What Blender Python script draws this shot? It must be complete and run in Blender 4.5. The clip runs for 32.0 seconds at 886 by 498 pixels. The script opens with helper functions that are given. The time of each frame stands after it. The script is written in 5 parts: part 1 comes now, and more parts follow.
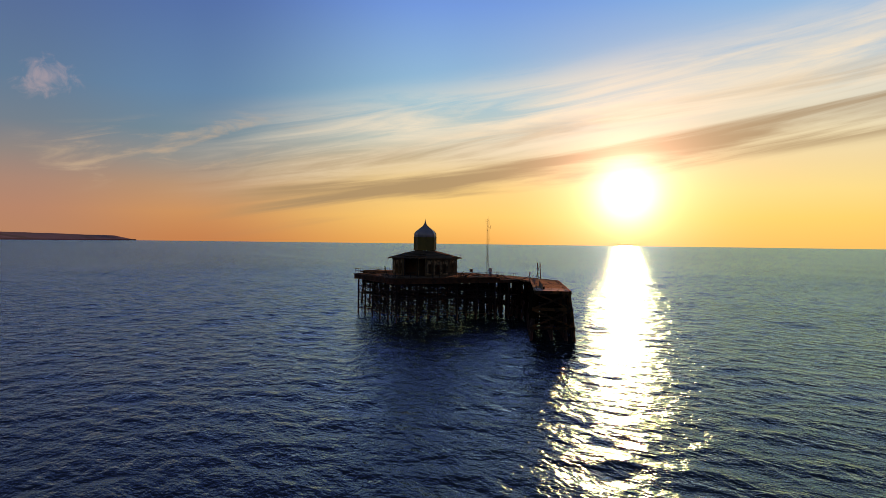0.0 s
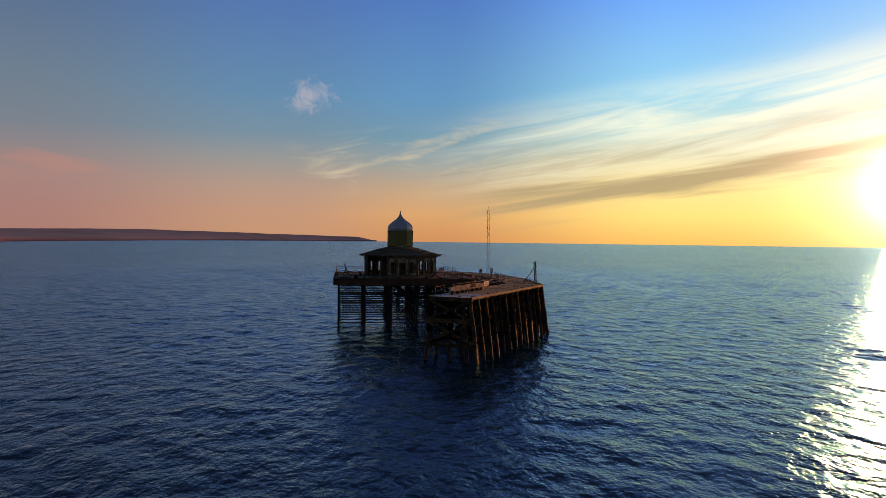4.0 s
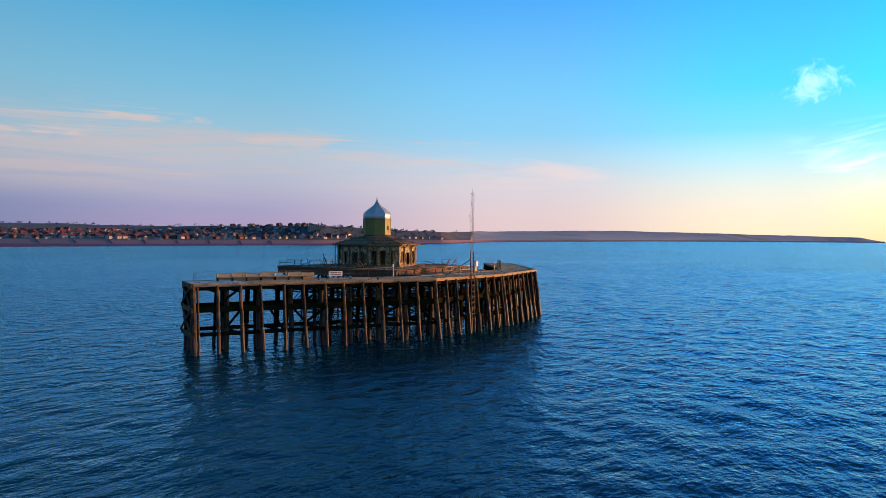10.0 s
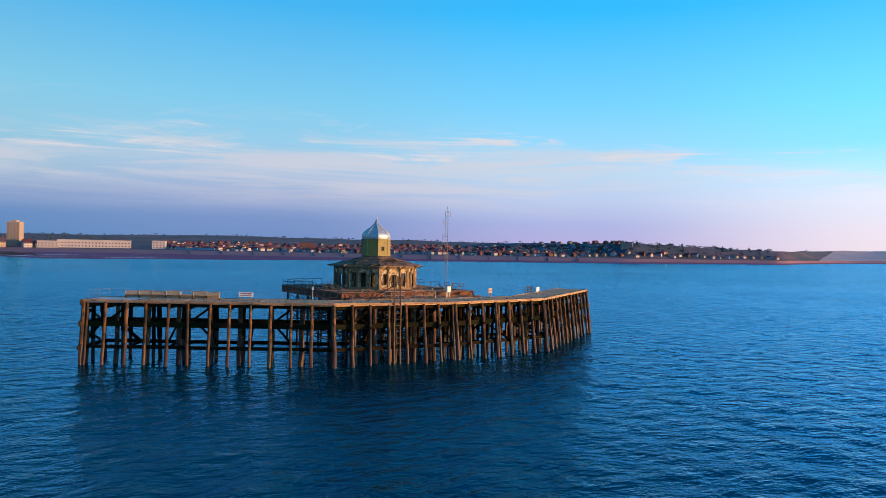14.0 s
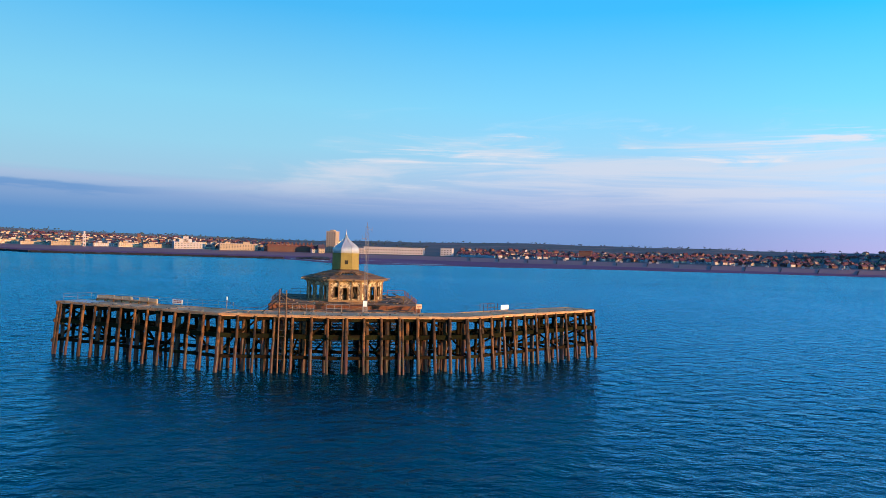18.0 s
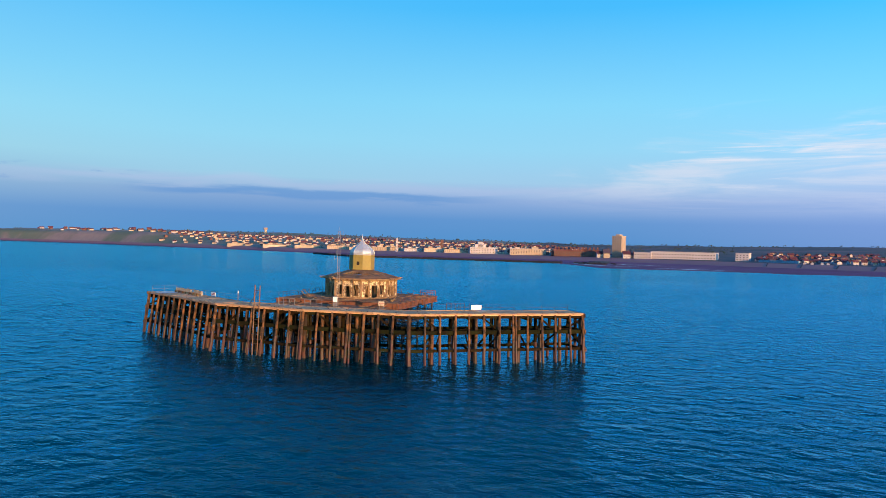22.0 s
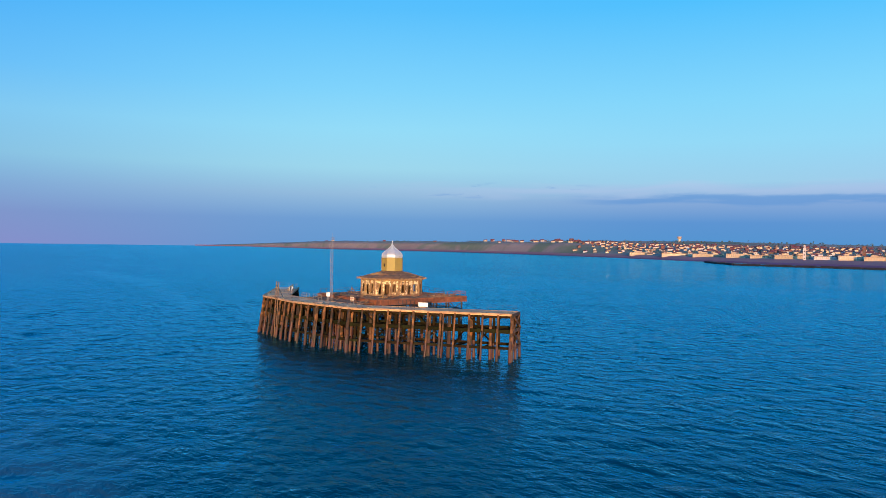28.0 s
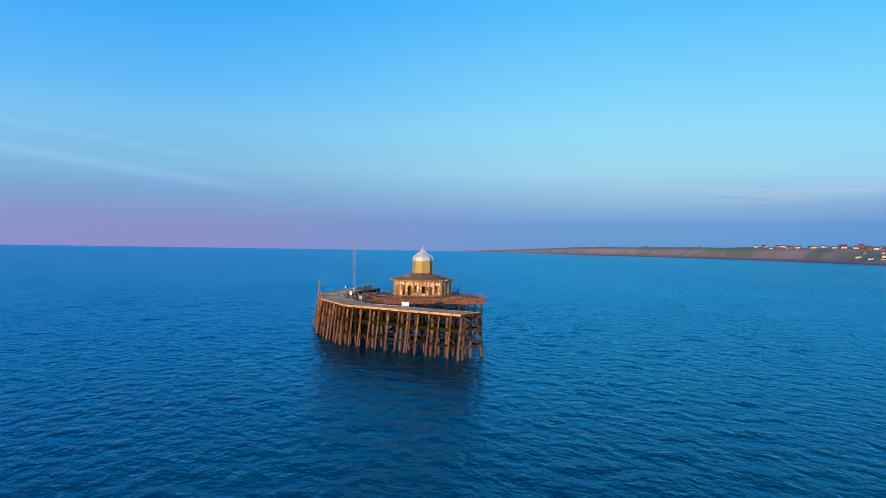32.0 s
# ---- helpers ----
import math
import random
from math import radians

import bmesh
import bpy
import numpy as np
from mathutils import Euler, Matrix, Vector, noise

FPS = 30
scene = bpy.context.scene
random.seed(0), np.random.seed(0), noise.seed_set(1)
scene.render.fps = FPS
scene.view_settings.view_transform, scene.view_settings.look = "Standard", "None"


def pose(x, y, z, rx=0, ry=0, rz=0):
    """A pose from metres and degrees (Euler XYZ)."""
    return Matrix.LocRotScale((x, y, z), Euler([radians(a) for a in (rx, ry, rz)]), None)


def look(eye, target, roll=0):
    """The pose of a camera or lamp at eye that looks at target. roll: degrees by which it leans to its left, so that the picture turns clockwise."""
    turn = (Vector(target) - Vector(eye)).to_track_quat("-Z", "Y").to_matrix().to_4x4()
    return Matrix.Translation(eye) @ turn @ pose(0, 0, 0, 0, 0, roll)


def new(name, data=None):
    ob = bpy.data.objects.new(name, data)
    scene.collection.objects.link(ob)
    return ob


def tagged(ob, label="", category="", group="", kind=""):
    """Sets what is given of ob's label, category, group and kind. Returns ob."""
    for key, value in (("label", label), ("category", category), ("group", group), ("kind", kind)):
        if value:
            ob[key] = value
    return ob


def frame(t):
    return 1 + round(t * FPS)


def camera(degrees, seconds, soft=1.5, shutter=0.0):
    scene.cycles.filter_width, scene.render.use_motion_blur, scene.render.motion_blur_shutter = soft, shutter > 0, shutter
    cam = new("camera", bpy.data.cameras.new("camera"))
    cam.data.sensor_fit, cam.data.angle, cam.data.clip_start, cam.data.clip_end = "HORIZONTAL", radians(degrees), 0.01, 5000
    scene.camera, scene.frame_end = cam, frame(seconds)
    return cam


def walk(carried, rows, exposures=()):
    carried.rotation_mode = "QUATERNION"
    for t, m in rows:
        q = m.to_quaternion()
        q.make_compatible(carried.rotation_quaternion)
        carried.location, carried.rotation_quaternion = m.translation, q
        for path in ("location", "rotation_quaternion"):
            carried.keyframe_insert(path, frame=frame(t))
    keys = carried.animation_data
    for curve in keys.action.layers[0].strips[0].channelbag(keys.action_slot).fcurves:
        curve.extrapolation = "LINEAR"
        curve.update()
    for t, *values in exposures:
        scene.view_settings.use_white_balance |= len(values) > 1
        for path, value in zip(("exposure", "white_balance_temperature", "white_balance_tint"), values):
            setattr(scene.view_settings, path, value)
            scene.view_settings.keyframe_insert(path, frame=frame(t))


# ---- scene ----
cam = camera(62.84, 32.0, soft=0.8)
PATH = [
    (0, (-135.951, 62.468, 15.740), (-46.150, 18.483, 14.707), 0.68),
    (1, (-133.336, 49.844, 15.716), (-41.227, 10.931, 14.460), 0.59),
    (2, (-131.133, 36.921, 15.663), (-36.954, 3.324, 14.341), 0.56),
    (3, (-129.608, 23.447, 15.363), (-32.897, -1.956, 14.063), 0.47),
    (3.5, (-128.901, 16.649, 15.262), (-30.803, -2.714, 13.941), 0.61),
    (5.5, (-126.191, -10.763, 14.471), (-26.223, -8.450, 13.441), 0.57),
    (6, (-124.539, -17.630, 14.410), (-24.842, -9.947, 13.199), 0.54),
    (7, (-120.234, -31.462, 14.138), (-21.953, -13.042, 12.878), 0.77),
    (8, (-114.832, -44.948, 13.859), (-19.170, -15.847, 12.501), 0.65),
    (9, (-107.756, -57.545, 13.743), (-15.865, -18.130, 12.175), 0.61),
    (10, (-99.099, -69.235, 13.732), (-12.266, -19.666, 12.014), 0.51),
    (11, (-89.044, -79.298, 14.023), (-8.199, -20.479, 11.907), 0.23),
    (12, (-78.244, -88.186, 14.382), (-4.158, -21.038, 12.846), 0.71),
    (13, (-66.939, -96.174, 14.783), (-2.114, -20.032, 14.376), 1.07),
    (13.5, (-61.040, -99.951, 14.905), (-1.392, -19.688, 14.803), 1.13),
    (15.5, (-35.602, -112.227, 16.647), (4.564, -20.648, 16.566), 1.27),
    (16, (-29.004, -114.573, 16.822), (5.334, -20.653, 16.848), 1.44),
    (17, (-15.612, -118.758, 17.290), (9.269, -21.902, 17.323), 1.52),
    (18, (-1.965, -122.444, 17.738), (12.888, -23.554, 17.722), 1.65),
    (19, (11.841, -125.117, 18.097), (14.923, -25.165, 17.887), 1.55),
    (20, (25.522, -126.548, 18.412), (17.779, -26.849, 18.127), 1.73),
    (21, (39.448, -126.735, 18.628), (20.679, -28.513, 18.180), 1.62),
    (22, (53.269, -125.741, 18.822), (24.686, -29.914, 18.290), 1.48),
    (23, (67.174, -123.050, 18.898), (28.578, -30.801, 18.270), 1.29),
    (24, (79.987, -118.809, 18.963), (32.282, -30.923, 18.296), 1.21),
    (25, (92.253, -113.240, 19.071), (36.031, -30.544, 18.419), 1.26),
    (27.5, (121.517, -94.533, 19.251), (47.253, -27.565, 18.826), 1.06),
    (28, (126.546, -89.794, 19.253), (49.226, -26.379, 18.857), 0.82),
    (29, (136.057, -79.884, 19.213), (53.160, -23.955, 19.069), 0.83),
    (30, (144.378, -69.308, 19.343), (56.648, -21.314, 19.237), 0.89),
    (31, (152.274, -58.479, 19.522), (60.442, -18.894, 19.540), 1.07),
    (32, (159.882, -47.663, 19.660), (64.875, -16.458, 19.549), 0.90),
]
EXPOSURES = [
    (0, -2.3, 14500, 70), (3.5, -2.05, 12500, 60), (5.5, -1.5, 10600, 43), (7, -1.08, 9000, 31), (9, -0.65, 7700, 19), (11, -0.42, 6800, 10), (13, -0.25, 6350, 6), (16, -0.1, 6100, 3), (20, 0, 5850, 1), (32, 0.02, 5700, 0),
]
walk(cam, [(t, look(eye, target, roll)) for t, eye, target, roll in PATH], EXPOSURES)

# ---- sky and sun ----
SUN_AZ, SUN_EL = radians(130.3), radians(3.8)   # azimuth from +y towards +x
TO_SUN = Vector((math.sin(SUN_AZ) * math.cos(SUN_EL), math.cos(SUN_AZ) * math.cos(SUN_EL), math.sin(SUN_EL)))


class Nodes:
    """Short notation for a node tree."""
    def __init__(self, tree):
        self.tree = tree
        tree.nodes.clear()

    def add(self, kind, inputs=None, operation=None):
        n = self.tree.nodes.new(kind)
        if operation:
            n.operation = operation
        for k, v in (inputs or {}).items():
            if isinstance(v, bpy.types.NodeSocket):
                self.tree.links.new(v, n.inputs[k])
            else:
                n.inputs[k].default_value = v
        return n

    def math(self, op, a, b=0.0, c=0.0, clamp=False):
        n = self.add("ShaderNodeMath", {0: a, 1: b, 2: c}, operation=op)
        n.use_clamp = clamp
        return n.outputs[0]

    def ramp(self, fac, stops, interpolation="LINEAR"):
        n = self.add("ShaderNodeValToRGB", {0: fac})
        n.color_ramp.interpolation = interpolation
        els = n.color_ramp.elements
        while len(els) < len(stops):
            els.new(1.0)
        for e, (p, c) in zip(els, stops):
            e.position, e.color = p, (c if isinstance(c, tuple) else (c, c, c, 1))
        return n.outputs[0]

    def mix(self, fac, a, b, blend="MIX"):
        n = self.add("ShaderNodeMix")
        n.data_type, n.blend_type = "RGBA", blend
        for sock, v in ((n.inputs[0], fac), (n.inputs[6], a), (n.inputs[7], b)):
            if isinstance(v, bpy.types.NodeSocket):
                self.tree.links.new(v, sock)
            else:
                sock.default_value = v
        return n.outputs[2]

    def noise(self, vec, scale, detail=4.0, rough=0.55, distortion=0.0, out=0):
        return self.add("ShaderNodeTexNoise", {"Vector": vec, "Scale": scale, "Detail": detail, "Roughness": rough, "Distortion": distortion}).outputs[out]

    def mapped(self, vec, loc=(0, 0, 0), rot=(0, 0, 0), scale=(1, 1, 1)):
        return self.add("ShaderNodeMapping", {"Vector": vec, "Location": loc, "Rotation": rot, "Scale": scale}).outputs[0]


world = bpy.data.worlds.new("evening_sky")
scene.world = world
world.use_nodes = True
N = Nodes(world.node_tree)
way = N.add("ShaderNodeTexCoord").outputs["Generated"]
way = N.add("ShaderNodeVectorMath", {0: way}, operation="NORMALIZE").outputs[0]
xyz = N.add("ShaderNodeSeparateXYZ", {0: way})
up = N.math("MAXIMUM", xyz.outputs[2], 0.0)
near = N.add("ShaderNodeVectorMath", {0: way, 1: TO_SUN}, operation="DOT_PRODUCT").outputs["Value"]
near = N.math("MAXIMUM", near, 0.0)
sky = N.add("ShaderNodeTexSky")
sky.sky_type, sky.sun_disc, sky.sun_elevation, sky.sun_rotation = "NISHITA", False, SUN_EL, SUN_AZ
sky.air_density, sky.dust_density, sky.ozone_density = 1.2, 1.5, 3.0
nishita = N.mix(1.0, sky.outputs[0], (0.11, 0.11, 0.11, 1), "MULTIPLY")
# the evening's own gradients by height, at headings round the compass
turn = N.math("MULTIPLY", N.math("ARCTAN2", xyz.outputs[0], xyz.outputs[1]), 180 / math.pi)
tall = N.math("MULTIPLY", N.math("ARCSINE", up), 180 / math.pi)


def smooth(value, lo, hi):
    """0 below lo and 1 above hi (or the other way round), eased between."""
    n = N.add("ShaderNodeMapRange", {0: value, 1: min(lo, hi), 2: max(lo, hi), 3: 0.0 if lo < hi else 1.0, 4: 1.0 if lo < hi else 0.0})
    n.interpolation_type = "SMOOTHSTEP"
    return n.outputs[0]


def both(*values):
    out = values[0]
    for v in values[1:]:
        out = N.math("MULTIPLY", out, v)
    return out


def strip(along, across, sx, sy, seed, detail=7.0, rough=0.6, twist=0.4):
    """Streaked noise over two sky angles."""
    v = N.add("ShaderNodeCombineXYZ", {0: N.math("MULTIPLY", along, sx), 1: N.math("MULTIPLY", across, sy), 2: seed}).outputs[0]
    return N.noise(v, 1.0, detail, rough, twist)


ZENITH = [(27, 0.05, 0.40, 1.0), (40, 0.03, 0.24, 0.72)]
COLUMNS = {
    -140: [(0, 0.45, 0.36, 0.62), (3, 0.38, 0.38, 0.66), (8, 0.30, 0.55, 0.90), (18, 0.06, 0.42, 1.0)],
    -96: [(0, 0.315, 0.272, 0.546), (2, 0.275, 0.293, 0.546), (4, 0.244, 0.377, 0.620), (6, 0.272, 0.496, 0.693), (9, 0.257, 0.538, 0.801), (12, 0.168, 0.479, 0.863), (18, 0.076, 0.388, 0.872)],
    -55: [(0, 0.158, 0.318, 0.584), (2, 0.189, 0.341, 0.609), (4, 0.354, 0.498, 0.674), (6, 0.415, 0.672, 0.780), (9, 0.370, 0.707, 0.864), (12, 0.282, 0.651, 0.897), (18, 0.148, 0.523, 0.906)],
    -30: [(0, 0.115, 0.297, 0.585), (2, 0.139, 0.297, 0.604), (3.6, 0.293, 0.402, 0.643), (5, 0.409, 0.621, 0.768), (8, 0.366, 0.690, 0.859), (11, 0.300, 0.669, 0.892), (18, 0.132, 0.526, 0.917)],
    -8: [(0, 0.115, 0.286, 0.579), (2, 0.155, 0.312, 0.611), (3.6, 0.314, 0.420, 0.684), (5, 0.421, 0.604, 0.784), (7.5, 0.377, 0.679, 0.861), (11, 0.311, 0.686, 0.910), (18, 0.112, 0.511, 0.928)],
    20: [(0, 0.207, 0.322, 0.629), (2, 0.246, 0.351, 0.679), (4, 0.409, 0.500, 0.784), (6, 0.459, 0.645, 0.898), (8, 0.392, 0.718, 0.967), (11, 0.286, 0.710, 1.012), (18, 0.093, 0.544, 1.031)],
    44: [(0, 0.601, 0.496, 0.840), (2, 0.532, 0.549, 0.912), (4, 0.632, 0.721, 1.008), (6, 0.575, 0.821, 1.088), (8, 0.415, 0.830, 1.151), (11, 0.262, 0.779, 1.193), (18, 0.062, 0.599, 1.172)],
    67: [(0, 1.124, 0.911, 0.979), (2, 1.100, 0.951, 1.067), (4, 0.945, 1.003, 1.207), (6, 0.643, 1.034, 1.383), (8, 0.367, 0.980, 1.516), (11, 0.26, 0.93, 1.57), (18, 0.09, 0.64, 1.57)],
    85: [(0, 1.566, 1.365, 0.990), (2, 1.497, 1.393, 1.176), (4, 1.192, 1.421, 1.413), (6, 0.695, 1.387, 1.709), (8, 0.275, 1.240, 2.038), (11, 0.09, 1.14, 2.35), (18, 0.04, 0.78, 2.45)],
    97: [(0, 1.892, 1.303, 0.674), (2, 1.955, 1.708, 0.946), (4, 1.412, 1.700, 1.363), (6, 0.637, 1.611, 2.010), (8, 0.171, 1.418, 2.387), (11, 0.030, 1.350, 3.000), (18, 0.000, 0.880, 2.950)],
    116: [(0, 2.881, 2.569, 0.879), (2, 2.973, 3.530, 1.369), (4, 2.637, 3.674, 1.901), (6, 2.026, 3.431, 2.595), (8, 1.167, 3.446, 3.927), (11, 0.228, 3.050, 5.016), (18, 0.000, 1.850, 5.600)],
    145: [(0, 3.005, 3.312, 1.184), (2, 2.914, 3.879, 1.414), (4, 2.648, 4.237, 2.192), (6, 2.390, 4.063, 2.819), (8, 2.125, 4.137, 3.559), (11, 1.438, 3.914, 4.622), (18, 0.028, 2.620, 5.876)],
    175: [(0, 1.9, 1.3, 0.80), (4, 1.6, 1.4, 1.2), (9, 0.6, 1.2, 1.8), (18, 0.08, 0.7, 1.8)],
}
share_up = N.math("MULTIPLY", tall, 1 / 40)
base, before = None, None
for az, stops in COLUMNS.items():
    ramp = N.ramp(share_up, [(el / 40, (r, g, b, 1.0)) for el, r, g, b in stops + ZENITH])
    base = ramp if base is None else N.mix(smooth(turn, before, az), base, ramp)
    before = az
# from behind, the gradient closes on itself
closing = N.ramp(share_up, [(el / 40, (r, g, b, 1.0)) for el, r, g, b in COLUMNS[-140] + ZENITH])
base = N.mix(smooth(turn, 176, 180), base, closing)
# cirrus towards the sun: pale streaks above, brown-grey bands below, rising to one side
slant = N.math("SUBTRACT", tall, N.math("MULTIPLY", N.math("SUBTRACT", turn, 103.0), 0.15))
fibre = strip(turn, slant, 0.07, 0.75, 3.0, 9.0, 0.66, 0.8)
clot = strip(turn, slant, 0.05, 0.22, 8.0, 4.0, 0.5, 0.3)
pale = both(smooth(N.math("MULTIPLY_ADD", clot, 0.7, N.math("MULTIPLY", fibre, 0.7)), 0.50, 0.82), smooth(slant, 2.5, 6.0), smooth(slant, 11.5, 7.0), smooth(turn, 93, 112))
base = N.mix(N.math("MULTIPLY", pale, 0.78), base, (2.55, 4.7, 4.5, 1))
bands = strip(turn, slant, 0.035, 0.55, 15.0, 6.0, 0.55, 0.5)
brown = both(smooth(bands, 0.40, 0.60), smooth(slant, 0.2, 1.6), smooth(slant, 6.8, 4.2), smooth(turn, 96, 106))
base = N.mix(N.math("MULTIPLY", brown, 0.85), base, (1.051, 1.465, 1.086, 1))
scraps = both(smooth(strip(turn, slant, 0.16, 0.7, 21.0, 7.0, 0.6, 0.6), 0.5, 0.72), smooth(slant, 5.0, 7.0), smooth(slant, 10.6, 8.6), smooth(turn, 84, 90), smooth(turn, 108, 100))
base = N.mix(N.math("MULTIPLY", scraps, 0.65), base, (1.611, 2.511, 2.248, 1))
# the pink bank over the land, with a ragged upper edge
brim = N.math("MULTIPLY", N.ramp(N.math("MULTIPLY_ADD", turn, 0.01, 0.2), [(0.0, 0.30), (0.14, 0.55), (0.22, 0.72), (0.42, 0.82), (0.63, 0.82), (0.78, 0.66), (0.88, 0.52), (0.97, 0.36), (1.0, 0.2)], "EASE"), 10.0)
ragged = strip(turn, tall, 0.075, 0.5, 31.0, 8.0, 0.62, 0.7)
above = N.math("SUBTRACT", N.math("MULTIPLY_ADD", N.math("SUBTRACT", ragged, 0.5), 9.0, tall), brim)
bank = both(smooth(above, 0.9, -1.6), smooth(tall, 2.2, 5.2), smooth(turn, -16, 4), smooth(turn, 96, 70))
sheets = strip(turn, tall, 0.05, 0.62, 34.0, 7.0, 0.62, 0.6)
rose = N.mix(smooth(turn, 42, 80), (0.86, 0.77, 0.83, 1), (1.394, 1.173, 1.232, 1))
base = N.mix(both(bank, N.math("MULTIPLY_ADD", smooth(sheets, 0.36, 0.62), 0.58, 0.08)), base, rose)
crest = both(smooth(N.math("ABSOLUTE", N.math("ADD", above, 0.5)), 1.1, 0.0), smooth(strip(turn, tall, 0.06, 1.6, 40.0, 6.0, 0.6, 0.5), 0.46, 0.64), smooth(tall, 3.0, 5.5), smooth(turn, -8, 6), smooth(turn, 72, 58))
base = N.mix(N.math("MULTIPLY", crest, 0.75), base, (0.97, 0.84, 0.86, 1))
plume = both(smooth(strip(turn, N.math("SUBTRACT", tall, N.math("MULTIPLY", turn, 0.06)), 0.10, 0.62, 52.0, 8.0, 0.6, 0.9), 0.52, 0.76), smooth(tall, 6.0, 8.0), smooth(tall, 11.5, 9.0), smooth(turn, -6, 6), smooth(turn, 46, 34))
base = N.mix(N.math("MULTIPLY", plume, 0.6), base, (0.66, 0.80, 0.95, 1))
# a low dark bar of cloud with a pale rim, and faint far streaks
wisp = N.math("MULTIPLY", N.math("SUBTRACT", strip(turn, tall, 0.09, 0.9, 60.0, 6.0, 0.6, 0.4), 0.5), 1.7)
bar_at = N.math("SUBTRACT", N.math("ADD", tall, wisp), N.math("MULTIPLY_ADD", smooth(N.math("ABSOLUTE", N.math("ADD", turn, 31.5)), 5.0, 0.0), 0.35, 3.62))
rim = both(smooth(N.math("ABSOLUTE", N.math("SUBTRACT", bar_at, 0.75)), 0.8, 0.0), smooth(turn, -62, -40), smooth(turn, 4, -10))
base = N.mix(N.math("MULTIPLY", rim, 0.42), base, (0.56, 0.56, 0.76, 1))
dusk = both(smooth(N.math("ABSOLUTE", bar_at), 0.46, 0.1), smooth(turn, -42, -36), smooth(turn, -11, -19))
base = N.mix(N.math("MULTIPLY", dusk, 0.75), base, (0.165, 0.32, 0.63, 1))
flecks = both(smooth(strip(turn, tall, 0.22, 1.6, 77.0, 5.0, 0.6, 0.4), 0.57, 0.68), smooth(tall, 3.6, 4.1), smooth(tall, 5.2, 4.6), smooth(turn, -58, -50), smooth(turn, -38, -42))
base = N.mix(N.math("MULTIPLY", flecks, 0.6), base, (0.22, 0.36, 0.65, 1))
for start, width, thick in ((6.4, 0.6, 0.24), (8.2, 0.5, 0.14)):
    line = N.math("SUBTRACT", N.math("MULTIPLY_ADD", wisp, 0.3, tall), N.math("MULTIPLY_ADD", N.math("ADD", turn, 103.0), -0.125, start))
    faint = both(smooth(N.math("ABSOLUTE", line), width, 0.0), smooth(turn, -84, -92))
    base = N.mix(N.math("MULTIPLY", faint, thick), base, (0.46, 0.66, 0.88, 1))
# one small puff by itself
flock = N.noise(way, 42.0, 7.0, 0.62, 0.7)
far_off = N.math("SQRT", N.math("ADD", N.math("POWER", N.math("MULTIPLY", N.math("SUBTRACT", turn, 87.4), 0.36), 2.0), N.math("POWER", N.math("MULTIPLY", N.math("SUBTRACT", tall, 10.9), 0.56), 2.0)))
puff = smooth(N.math("SUBTRACT", N.math("MULTIPLY", flock, 2.3), far_off), 0.35, 1.25)
base = N.mix(N.math("MULTIPLY", puff, 0.5), base, (1.507, 2.356, 3.125, 1))
base = N.mix(0.04, base, nishita)
halo = N.math("MULTIPLY", N.math("POWER", near, 90.0), 0.8)
glow = N.mix(1.0, base, N.mix(1.0, (1.0, 0.85, 0.55, 1), N.add("ShaderNodeCombineColor", {0: halo, 1: halo, 2: halo}).outputs[0], "MULTIPLY"), "ADD")
core = N.math("ADD", N.math("MULTIPLY", N.math("POWER", near, 1500.0), 9.0), N.math("MULTIPLY", N.math("POWER", near, 300.0), 2.6))
glow = N.mix(1.0, glow, N.mix(1.0, (1.0, 0.97, 0.88, 1), N.add("ShaderNodeCombineColor", {0: core, 1: core, 2: core}).outputs[0], "MULTIPLY"), "ADD")
N.add("ShaderNodeOutputWorld", {0: N.add("ShaderNodeBackground", {"Color": glow, "Strength": 1.0}).outputs[0]})

sun = new("sun", bpy.data.lights.new("sun", "SUN"))
sun.data.energy, sun.data.angle, sun.data.color = 8.6, radians(0.6), (1.0, 0.50, 0.18)
sun.matrix_world = look(TO_SUN * 400, (0, 0, 0))

# ---- materials ----
MATS = {}


